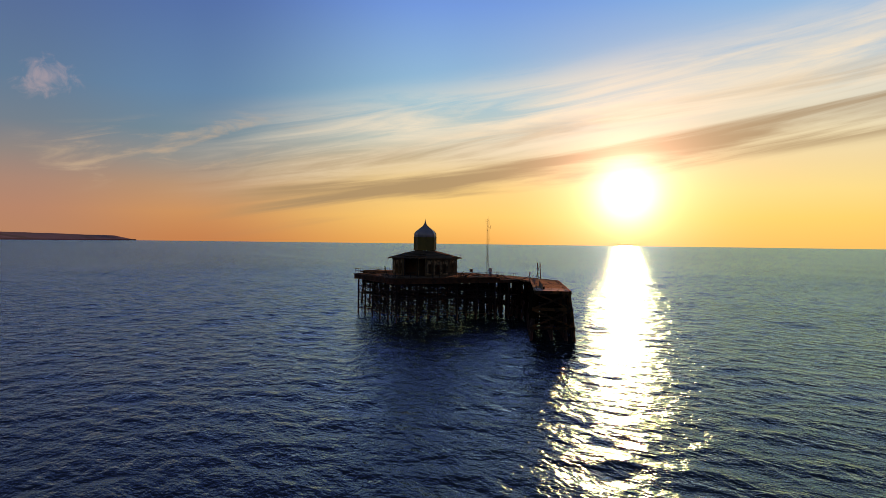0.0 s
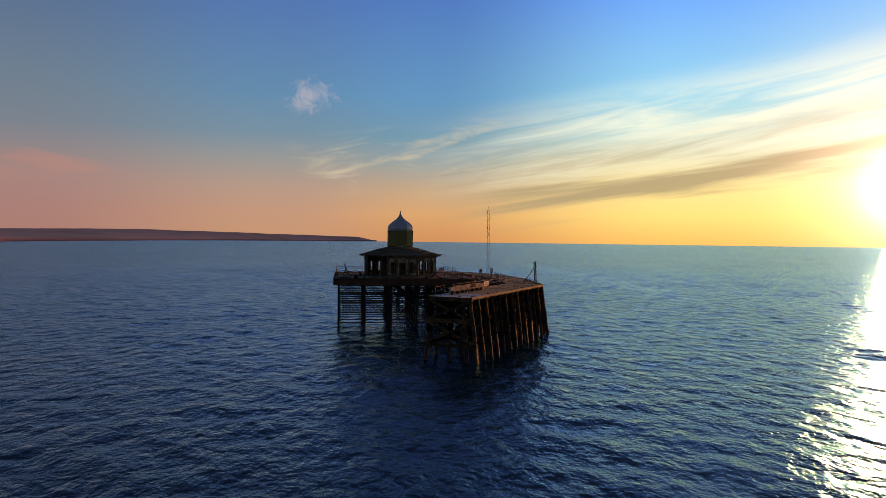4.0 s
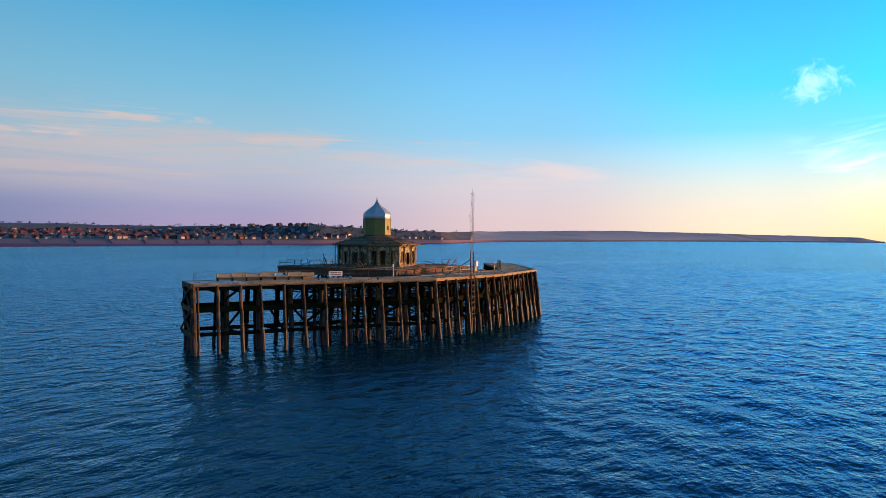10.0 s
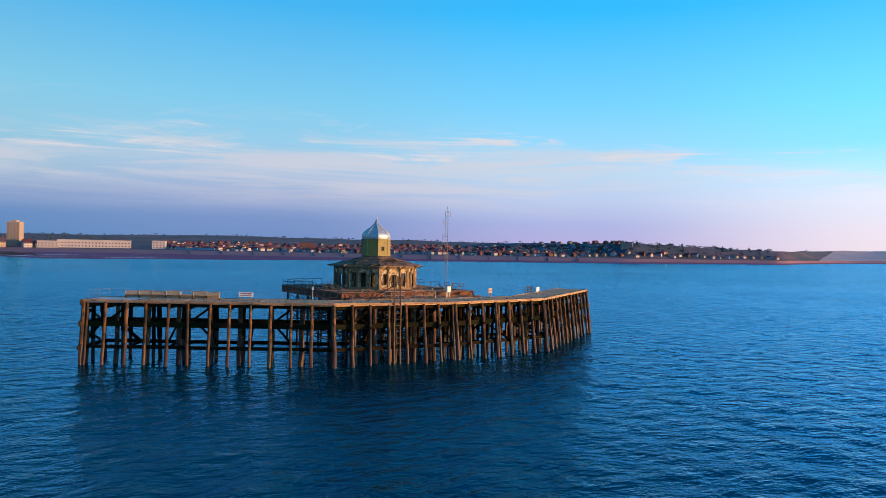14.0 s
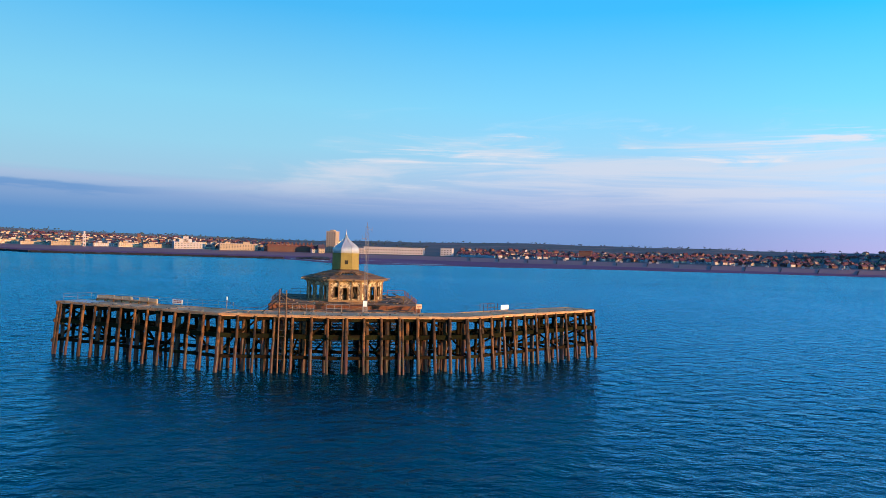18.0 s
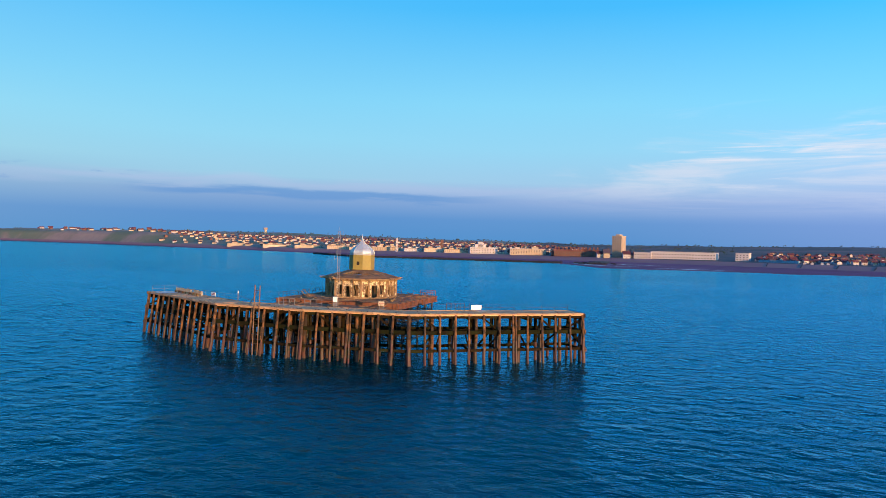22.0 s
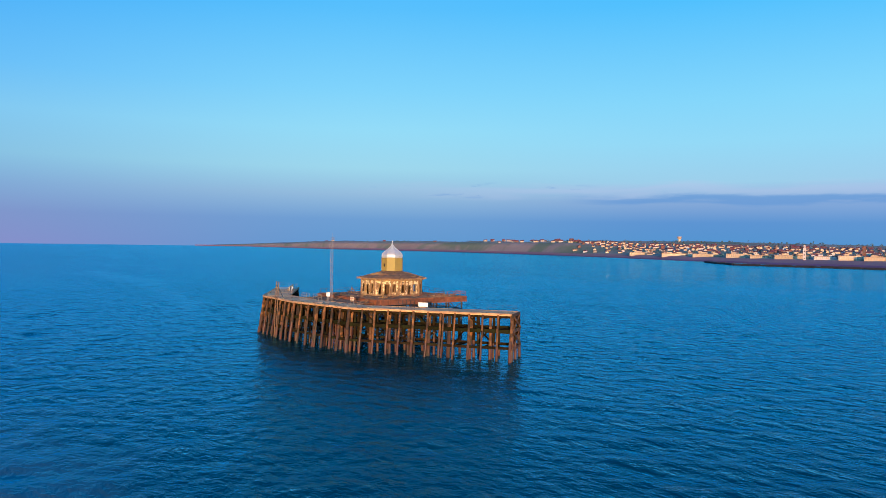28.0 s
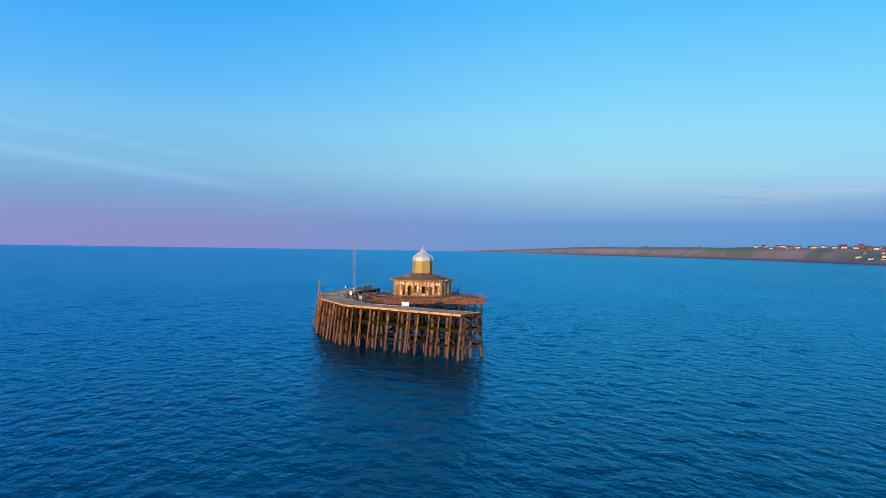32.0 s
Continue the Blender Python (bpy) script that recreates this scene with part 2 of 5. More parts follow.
def material(name, colour, rough=0.8, metal=0.0, dark=0.55, light=1.25, fine=6.0, coarse=0.6, bump=0.25, stretch=(1, 1, 1), stain=None, stain_cover=0.5, stain_scale=0.8, ior=1.45, random_tint=0.0):
    """A weathered surface: fine grain, coarse patches, stains of another colour and relief, all in metres."""
    m = bpy.data.materials.new(name)
    m.use_nodes = True
    n = Nodes(m.node_tree)
    pos = n.add("ShaderNodeNewGeometry").outputs["Position"]
    grain = n.noise(n.mapped(pos, scale=stretch), fine, 6.0, 0.6)
    patch = n.noise(pos, coarse, 4.0, 0.55, 0.4)
    c = colour + (1,) if len(colour) == 3 else colour
    tone = n.math("MULTIPLY_ADD", grain, 0.5, n.math("MULTIPLY", patch, 0.5))
    grey = n.ramp(tone, [(0.3, dark), (0.7, light)])
    col = n.mix(1.0, c, grey, "MULTIPLY")
    if stain:
        s = n.noise(n.mapped(pos, (5.2, 1.1, 3.3)), stain_scale, 6.0, 0.62, 0.6)
        k = n.ramp(s, [(stain_cover, 0.0), (min(stain_cover + 0.14, 1.0), 0.9)])
        col = n.mix(k, col, stain + (1,))
    if random_tint:
        rnd = n.add("ShaderNodeObjectInfo").outputs["Random"]
        col = n.mix(1.0, col, n.ramp(rnd, [(0.0, 1 - random_tint), (1.0, 1 + random_tint * 0.6)]), "MULTIPLY")
    relief = n.add("ShaderNodeBump", {"Strength": bump, "Distance": 0.06, "Height": n.math("ADD", grain, patch)}).outputs[0]
    r = n.ramp(grain, [(0.3, max(rough - 0.12, 0.02)), (0.7, min(rough + 0.1, 1.0))])
    p = n.add("ShaderNodeBsdfPrincipled", {"Base Color": col, "Roughness": r, "Metallic": metal, "IOR": ior, "Normal": relief})
    n.add("ShaderNodeOutputMaterial", {0: p.outputs[0]})
    MATS[name] = m
    return m


PILE = material("pile_timber", (0.172, 0.070, 0.019), 0.85, fine=9, stretch=(1, 1, 0.12), coarse=0.5, stain=(0.022, 0.013, 0.006), stain_cover=0.42, random_tint=0.55, bump=0.5)
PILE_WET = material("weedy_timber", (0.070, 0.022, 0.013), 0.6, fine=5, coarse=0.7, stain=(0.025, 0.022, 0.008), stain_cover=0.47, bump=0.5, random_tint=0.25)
MOSS = material("mossy_timber", (0.018, 0.018, 0.006), 0.95, ior=1.1, fine=4, coarse=0.5, stain=(0.014, 0.010, 0.005), stain_cover=0.46, stain_scale=0.7, bump=0.5, random_tint=0.3)
CONCRETE = material("mottled_concrete", (0.46, 0.36, 0.24), 0.9, fine=3, coarse=0.9, dark=0.65, light=1.15, stain=(0.20, 0.15, 0.07), stain_cover=0.52, stain_scale=1.6, bump=0.5, random_tint=0.15)
# dark old timber, blackened further for the shade beneath the jetty
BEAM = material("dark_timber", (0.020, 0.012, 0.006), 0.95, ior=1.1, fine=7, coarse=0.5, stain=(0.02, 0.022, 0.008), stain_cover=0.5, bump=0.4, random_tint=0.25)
DECK = material("deck_concrete", (0.64, 0.36, 0.19), 0.9, ior=1.1, dark=0.7, light=1.15, fine=3, coarse=0.35, stain=(0.70, 0.47, 0.32), stain_cover=0.56, stain_scale=1.6, bump=0.3, random_tint=0.15)
PALE_DECK = material("pale_concrete", (0.55, 0.48, 0.42), 0.6, dark=0.8, light=1.1, fine=3, coarse=0.35, stain=(0.36, 0.28, 0.22), stain_cover=0.6, stain_scale=1.6, bump=0.2)
EDGE = material("edge_timber", (0.46, 0.255, 0.12), 0.8, fine=6, coarse=0.6, stain=(0.16, 0.09, 0.05), stain_cover=0.52, bump=0.4, random_tint=0.25)
RUST = material("rusted_iron", (0.20, 0.068, 0.03), 0.85, fine=4, coarse=0.5, stain=(0.09, 0.035, 0.02), stain_cover=0.5, bump=0.4, random_tint=0.25)
BOARD = material("rotten_board", (0.18, 0.098, 0.048), 0.85, fine=5, coarse=0.5, stain=(0.09, 0.055, 0.035), stain_cover=0.5, bump=0.4, random_tint=0.3)
IRON = material("black_iron", (0.035, 0.025, 0.022), 0.7, fine=5, coarse=0.6, stain=(0.09, 0.04, 0.02), stain_cover=0.58, bump=0.3)
PLASTER = material("peeling_plaster", (0.66, 0.50, 0.28), 0.85, dark=0.7, light=1.1, fine=3, coarse=0.8, stain=(0.10, 0.052, 0.024), stain_cover=0.44, stain_scale=2.2, bump=0.35)
TIMBER = material("pavilion_timber", (0.29, 0.17, 0.075), 0.85, fine=6, coarse=0.8, stain=(0.14, 0.08, 0.045), stain_cover=0.5, bump=0.4, random_tint=0.3)
ROOF = material("rotten_roof", (0.20, 0.10, 0.045), 0.9, fine=3, coarse=0.7, stain=(0.06, 0.045, 0.03), stain_cover=0.5, bump=0.5, random_tint=0.3)
DRUM = material("drum_paint", (0.25, 0.18, 0.035), 0.6, dark=0.8, light=1.1, fine=3, coarse=0.7, stain=(0.20, 0.13, 0.03), stain_cover=0.6, bump=0.15)
ZINC = material("dome_zinc", (0.50, 0.48, 0.45), 0.42, metal=0.4, dark=0.75, light=1.1, fine=2.2, coarse=0.9, stain=(0.36, 0.33, 0.30), stain_cover=0.6, bump=0.12)
GALV = material("galvanised_steel", (0.22, 0.19, 0.18), 0.6, metal=0.3, fine=6, coarse=1.2, bump=0.1)
WHITE = material("white_board", (0.80, 0.78, 0.72), 0.6, dark=0.85, light=1.03, fine=4, coarse=1.0, stain=(0.5, 0.4, 0.3), stain_cover=0.66, bump=0.05)
LETTER = material("sign_letter", (0.30, 0.08, 0.07), 0.7, fine=6, bump=0.05)
DARK = material("dark_void", (0.02, 0.016, 0.012), 0.9, fine=5, bump=0.2)
MUD = material("wet_mud", (0.22, 0.088, 0.14), 0.9, ior=1.1, dark=0.7, light=1.2, fine=0.05, coarse=0.008, stain=(0.16, 0.07, 0.10), stain_cover=0.55, stain_scale=0.02, bump=0.1)
# glossy wet sand; pale pink sky reflection is also in its base colour
WET_SAND = material("wet_sand", (0.50, 0.40, 0.46), 0.25, dark=0.8, light=1.1, fine=0.2, coarse=0.02, bump=0.05)
SHINGLE = material("shingle_beach", (0.215, 0.095, 0.10), 0.9, dark=0.8, fine=0.12, coarse=0.015, bump=0.1)
GRASS = material("coast_grass", (0.030, 0.040, 0.050), 0.95, dark=0.6, light=1.4, fine=0.05, coarse=0.006, stain=(0.13, 0.065, 0.075), stain_cover=0.49, stain_scale=0.008, bump=0.2)
CLIFF = material("cliff_turf", (0.24, 0.165, 0.13), 0.95, dark=0.7, light=1.3, fine=0.04, coarse=0.006, stain=(0.10, 0.12, 0.065), stain_cover=0.46, stain_scale=0.005, bump=0.2)
# wooded ridge; the blue of distance haze is mixed into its colour
HILL = material("hazed_hill", (0.028, 0.050, 0.095), 1.0, dark=0.75, light=1.2, fine=0.02, coarse=0.003, stain=(0.05, 0.05, 0.06), stain_cover=0.55, stain_scale=0.004, bump=0.1)
# pale base colour has the haze over the bay painted in
FARLAND = material("hazed_headland", (0.36, 0.28, 0.29), 1.0, dark=0.8, light=1.15, fine=0.02, coarse=0.003, stain=(0.20, 0.19, 0.16), stain_cover=0.5, stain_scale=0.003, bump=0.1)
# leaf green lifted and greyed to include haze
LEAF = material("hazed_leaf", (0.05, 0.07, 0.055), 0.9, dark=0.5, light=1.5, fine=0.5, coarse=0.05, bump=0.3)
WALL_CREAM = material("cream_render", (0.40, 0.295, 0.215), 0.85, fine=0.6, coarse=0.08, dark=0.8, light=1.1, random_tint=0.25, bump=0.05)
WALL_WHITE = material("white_render", (0.43, 0.37, 0.37), 0.85, fine=0.6, coarse=0.08, dark=0.8, light=1.05, random_tint=0.15, bump=0.05)
WALL_BRICK = material("house_brick", (0.15, 0.065, 0.050), 0.9, fine=0.6, coarse=0.08, random_tint=0.3, bump=0.05)
TILE_RED = material("roof_tile", (0.105, 0.027, 0.036), 0.85, fine=0.6, coarse=0.06, random_tint=0.35, bump=0.1)
TILE_GREY = material("roof_slate", (0.075, 0.045, 0.058), 0.8, fine=0.6, coarse=0.06, random_tint=0.3, bump=0.1)
GLASS = material("dark_window", (0.11, 0.095, 0.085), 0.15, fine=0.4, bump=0.0)
BLUE = material("blue_hoarding", (0.06, 0.20, 0.34), 0.7, fine=0.3, bump=0.05)
STONE = material("breakwater_stone", (0.013, 0.011, 0.018), 0.9, fine=0.4, coarse=0.05, bump=0.3)


def sea_material():
    m = bpy.data.materials.new("sea_water")
    m.use_nodes = True
    n = Nodes(m.node_tree)
    pos = n.add("ShaderNodeNewGeometry").outputs["Position"]
    turned = n.mapped(pos, rot=(0, 0, radians(35)), scale=(0.7, 1.0, 1.0))
    chop = n.noise(turned, 0.55, 4.0, 0.5, 0.1)
    small = n.noise(n.mapped(pos, rot=(0, 0, radians(20)), scale=(0.55, 1.0, 1.0)), 2.4, 3.0, 0.6, 0.3)
    calm = n.noise(n.mapped(pos, scale=(0.5, 1.0, 1.0)), 0.012, 4.0, 0.6, 1.2)
    h = n.math("MULTIPLY_ADD", chop, 1.0, n.math("MULTIPLY", small, 0.14))
    # a drifting tide line: smoother water along a bent course
    at = n.add("ShaderNodeSeparateXYZ", {0: pos})
    u = n.math("MULTIPLY_ADD", at.outputs[0], 1 / 1400, 450 / 1400)
    course = n.ramp(u, [(0.014, 160 / 170), (0.136, 141 / 170), (0.216, 125 / 170), (0.26, 110 / 170), (0.351, 44 / 170), (0.392, 37 / 170), (0.462, 27 / 170), (0.632, 10 / 170), (0.98, 32 / 170)])
    off = n.math("SUBTRACT", at.outputs[1], n.math("MULTIPLY_ADD", course, 170.0, -120.0))
    drift = n.noise(pos, 0.03, 4.0, 0.6, 0.6)
    off = n.math("ABSOLUTE", n.math("MULTIPLY_ADD", n.math("SUBTRACT", drift, 0.5), 34.0, off))
    line = n.math("MULTIPLY", n.ramp(n.math("MULTIPLY", off, 0.1), [(0.0, 1.0), (0.9, 0.0)], "EASE"), n.ramp(u, [(0.0, 0.0), (0.06, 0.6), (0.26, 0.7), (0.28, 0.0), (0.34, 0.0), (0.37, 1.0), (0.9, 0.9), (1.0, 0.0)]))
    line = n.math("MULTIPLY", line, n.ramp(drift, [(0.35, 0.5), (0.6, 1.0)]))
    amount = n.math("MULTIPLY", n.ramp(calm, [(0.35, 0.75), (0.62, 1.0)]), n.math("MULTIPLY_ADD", line, -0.45, 1.0))
    bump = n.add("ShaderNodeBump", {"Strength": amount, "Distance": 0.62, "Height": h}).outputs[0]
    murk = n.mix(n.ramp(calm, [(0.3, 0.0), (0.7, 1.0)]), (0.0, 0.018, 0.024, 1), (0.0, 0.030, 0.036, 1))
    # the slick's brighter sky reflection is painted into the body colour
    murk = n.mix(n.math("MULTIPLY", line, 0.7), murk, (0.06, 0.12, 0.14, 1))
    body = n.add("ShaderNodeBsdfDiffuse", {"Color": murk, "Normal": bump}).outputs[0]
    broad = n.add("ShaderNodeBsdfGlossy", {"Color": (0.16, 0.68, 1.0, 1), "Roughness": 0.22, "Normal": bump})
    sharp = n.add("ShaderNodeBsdfGlossy", {"Color": (0.46, 0.69, 0.95, 1), "Roughness": 0.07, "Normal": bump})
    broad.distribution = sharp.distribution = "BECKMANN"
    shine = n.add("ShaderNodeMixShader", {0: 0.29, 1: broad.outputs[0], 2: sharp.outputs[0]}).outputs[0]
    share = n.ramp(n.add("ShaderNodeFresnel", {"IOR": 1.333, "Normal": bump}).outputs[0], [(0.0, 0.02), (0.1, 0.08), (0.3, 0.31), (0.6, 0.74), (1.0, 1.0)])
    p = n.add("ShaderNodeMixShader", {0: share, 1: body, 2: shine})
    n.add("ShaderNodeOutputMaterial", {0: p.outputs[0]})
    return m


SEA = sea_material()

# ---- mesh notation ----


class Geo:
    """Vertices and faces gathered for one mesh."""
    def __init__(self):
        self.v, self.f = [], []

    def add(self, verts, faces):
        k = len(self.v)
        self.v += [tuple(p) for p in verts]
        self.f += [tuple(i + k for i in f) for f in faces]
        return self

    def box(self, x0, x1, y0, y1, z0, z1, m=None):
        pts = [Vector(p) for p in ((x0, y0, z0), (x1, y0, z0), (x1, y1, z0), (x0, y1, z0), (x0, y0, z1), (x1, y0, z1), (x1, y1, z1), (x0, y1, z1))]
        if m is not None:
            pts = [m @ p for p in pts]
        return self.add(pts, [(0, 3, 2, 1), (4, 5, 6, 7), (0, 1, 5, 4), (1, 2, 6, 5), (2, 3, 7, 6), (3, 0, 4, 7)])

    def beam(self, a, b, w, h, up=(0, 0, 1)):
        """A squared bar from a to b, w across and h along up."""
        a, b = Vector(a), Vector(b)
        d = (b - a).normalized()
        s = d.cross(Vector(up))
        if s.length < 1e-4:
            s = d.cross(Vector((1, 0, 0)))
        s.normalize()
        u = s.cross(d).normalized()
        pts = [p + s * (i * w / 2) + u * (j * h / 2) for p in (a, b) for i, j in ((-1, -1), (1, -1), (1, 1), (-1, 1))]
        return self.add(pts, [(0, 1, 2, 3), (7, 6, 5, 4), (0, 4, 5, 1), (1, 5, 6, 2), (2, 6, 7, 3), (3, 7, 4, 0)])

    def pole(self, a, b, r0, r1, n=8, wob=0.0):
        """A round or faceted bar, tapered, with a slight bow."""
        a, b = Vector(a), Vector(b)
        d = (b - a).normalized()
        s = d.cross(Vector((0.3, 1, 0.1))).normalized()
        u = s.cross(d)
        rings = 4 if wob else 2
        pts = []
        for k in range(rings):
            q = k / (rings - 1)
            c = a.lerp(b, q) + (s * random.uniform(-wob, wob) + u * random.uniform(-wob, wob)) * (0 < k < rings - 1)
            r = r0 + (r1 - r0) * q
            pts += [c + (s * math.cos(2 * math.pi * i / n) + u * math.sin(2 * math.pi * i / n)) * r * random.uniform(1 - wob, 1 + wob) for i in range(n)]
        faces = [tuple(range(n)), tuple(reversed(range((rings - 1) * n, rings * n)))]
        faces += [(k * n + i, (k + 1) * n + i, (k + 1) * n + (i + 1) % n, k * n + (i + 1) % n) for k in range(rings - 1) for i in range(n)]
        return self.add(pts, faces)

    def mesh(self, name):
        me = bpy.data.meshes.new(name)
        me.from_pydata(self.v, [], self.f)
        me.update()
        bm = bmesh.new()
        bm.from_mesh(me)
        bmesh.ops.recalc_face_normals(bm, faces=bm.faces)
        bm.to_mesh(me)
        bm.free()
        return me


def thing(name, base, label, category, group="", kind=""):
    ob = new(name)
    ob.empty_display_size = 0.5
    ob.matrix_basis = Matrix.Translation(base)
    return tagged(ob, label, category, group, kind)


def part(name, geo, mat, parent, label="", m=None):
    """One mesh, given in world metres (or by a shared mesh and its pose m), under a thing or a part."""
    me = geo if isinstance(geo, bpy.types.Mesh) else geo.mesh(name)
    if not me.materials:
        me.materials.append(mat)
    ob = new(name, me)
    if parent is not None:
        ob.parent = parent
        back = parent.matrix_parent_inverse @ parent.matrix_basis
        if parent.parent is not None:
            back = parent.parent.matrix_basis @ back
        ob.matrix_parent_inverse = back.inverted()
    if m is not None:
        ob.matrix_basis = m
    if label:
        tagged(ob, label)
    return ob


def solo(name, geo, mat, label, category, kind="", group=""):
    return tagged(part(name, geo, mat, None), label, category, group, kind)




def bar_pose(a, b, w, h):
    """The pose that lays a unit cube as a bar from a to b."""
    a, b = Vector(a), Vector(b)
    d = b - a
    x = d.normalized()
    y = Vector((0, 0, 1)).cross(x)
    y = y.normalized() if y.length > 1e-3 else Vector((0, 1, 0))
    z = x.cross(y)
    return Matrix.Translation((a + b) / 2) @ Matrix((x, y, z)).transposed().to_4x4() @ Matrix.Diagonal((d.length, w, h, 1))


def shared_bar(mat):
    """A unit bar with softened edges, shared by all bars of one material."""
    bm = bmesh.new()
    bmesh.ops.create_cube(bm, size=1.0)
    me = bpy.data.meshes.new("bar")
    bm.to_mesh(me)
    bm.free()
    me.materials.append(mat)
    return me


BARS = {}


def bar(name, a, b, w, h, mat, parent, label=""):
    if mat.name not in BARS:
        BARS[mat.name] = shared_bar(mat)
    return part(name, BARS[mat.name], mat, parent, label, bar_pose(a, b, w, h))


# ---- the sea ----


LEVEL = 0.38


def build_sea():
    """One sheet to the horizon, with real waves where the camera flies and ever longer cells outwards."""
    rad = [0.0]
    while rad[-1] < 4900:
        r = rad[-1]
        rad.append(r + (1.3 if r < 235 else 1.3 + (r - 235) * 0.035))
    rad[-1] = 4900.0
    n = 640
    r = np.array(rad[1:])
    a = np.arange(n) * 2 * np.pi / n
    x = (r[:, None] * np.cos(a)[None]).ravel()
    y = (r[:, None] * np.sin(a)[None]).ravel()
    rr = np.repeat(r, n)
    z = np.zeros_like(x)
    rng = np.random.RandomState(4)
    for k in range(26):
        length = rng.uniform(3.2, 8.5)
        way_to = rng.normal(2.2, 0.9)
        kx, ky = np.cos(way_to) * 2 * np.pi / length, np.sin(way_to) * 2 * np.pi / length
        z += 0.0028 * length ** 0.9 * np.sin(kx * x + ky * y + rng.uniform(0, 6.28))
    z *= np.clip((420 - rr) / 200, 0, 1)
    verts = np.vstack([[0, 0, LEVEL], np.c_[x, y, z + LEVEL]])
    i = np.arange(n)
    j = (i + 1) % n
    quads = [np.c_[1 + k * n + i, 1 + (k + 1) * n + i, 1 + (k + 1) * n + j, 1 + k * n + j] for k in range(len(r) - 1)]
    quads = np.vstack(quads)
    tris = np.c_[np.zeros(n, int), 1 + i, 1 + j]
    me = bpy.data.meshes.new("sea")
    me.vertices.add(len(verts))
    me.vertices.foreach_set("co", verts.ravel())
    loops = np.r_[tris.ravel(), quads.ravel()]
    starts = np.r_[np.arange(n) * 3, n * 3 + np.arange(len(quads)) * 4]
    me.loops.add(len(loops))
    me.loops.foreach_set("vertex_index", loops)
    me.polygons.add(len(starts))
    me.polygons.foreach_set("loop_start", starts)
    me.polygons.foreach_set("use_smooth", np.ones(len(starts), bool))
    me.update(calc_edges=True)
    me.materials.append(SEA)
    tagged(new("water", me), "deep blue rippled sea with small wind waves", "sea", "", "structure")


build_sea()

# ---- the coast ----
# azimuth (degrees from +y towards +x), distance of the waterline, of the sea front, of the ridge, height of the ridge
COAST = [
    (-70, 4780, 4800, 4850, 3), (-66, 4450, 4480, 4700, 17), (-60, 3000, 3060, 3500, 37),
    (-46, 2020, 2080, 2500, 40), (-38, 1480, 1560, 2200, 42), (-30, 1150, 1240, 2000, 44), (-22, 940, 1080, 2000, 40),
    (-14, 880, 1010, 2000, 36), (-6, 760, 975, 2000, 32), (0, 560, 950, 2000, 32),
    (16, 600, 880, 2000, 40), (33, 720, 850, 1700, 35), (42, 790, 890, 1300, 30),
    (50, 900, 965, 1060, 30), (61, 1180, 1240, 1400, 23), (65, 1750, 1850, 3800, 46),
    (72, 2350, 2500, 4000, 56), (80, 3500, 3600, 4100, 48), (91, 4640, 4660, 4750, 30), (92.5, 4800, 4805, 4850, 3),
]


def coast(az):
    c = np.array(COAST)
    return [float(np.interp(az, c[:, 0], c[:, k])) for k in range(1, 5)]


def spot(az, d, z=0.0):
    return Vector((math.sin(radians(az)) * d, math.cos(radians(az)) * d, z))


def ground(az, d):
    """Height of the land at a place."""
    w, f, r, h = coast(az)
    beach = min(60.0, (f - w) * 0.4)
    steep = float(np.interp(az, [-70, -40, -34, 44, 50, 60, 66], [0.1, 0.1, 0.8, 0.8, 0.7, 0.7, 0.9]))
    keys = [w, w + (f - w) * 0.55, f - beach, f, f + 25, f + (r - f) * steep, r, r + 500]
    zs = [0.22, 1.2, 2.1, 6.5, 7.5, 7.5 + (h - 7.5) * 0.72, h, h - 6]
    z = float(np.interp(d, keys, zs))
    rough = noise.noise(spot(az, d) * 0.006) * 3.0 + noise.noise(spot(az, d) * 0.02) * 1.2
    return z + rough * float(np.clip((d - f - 60) / 200, 0, 1))


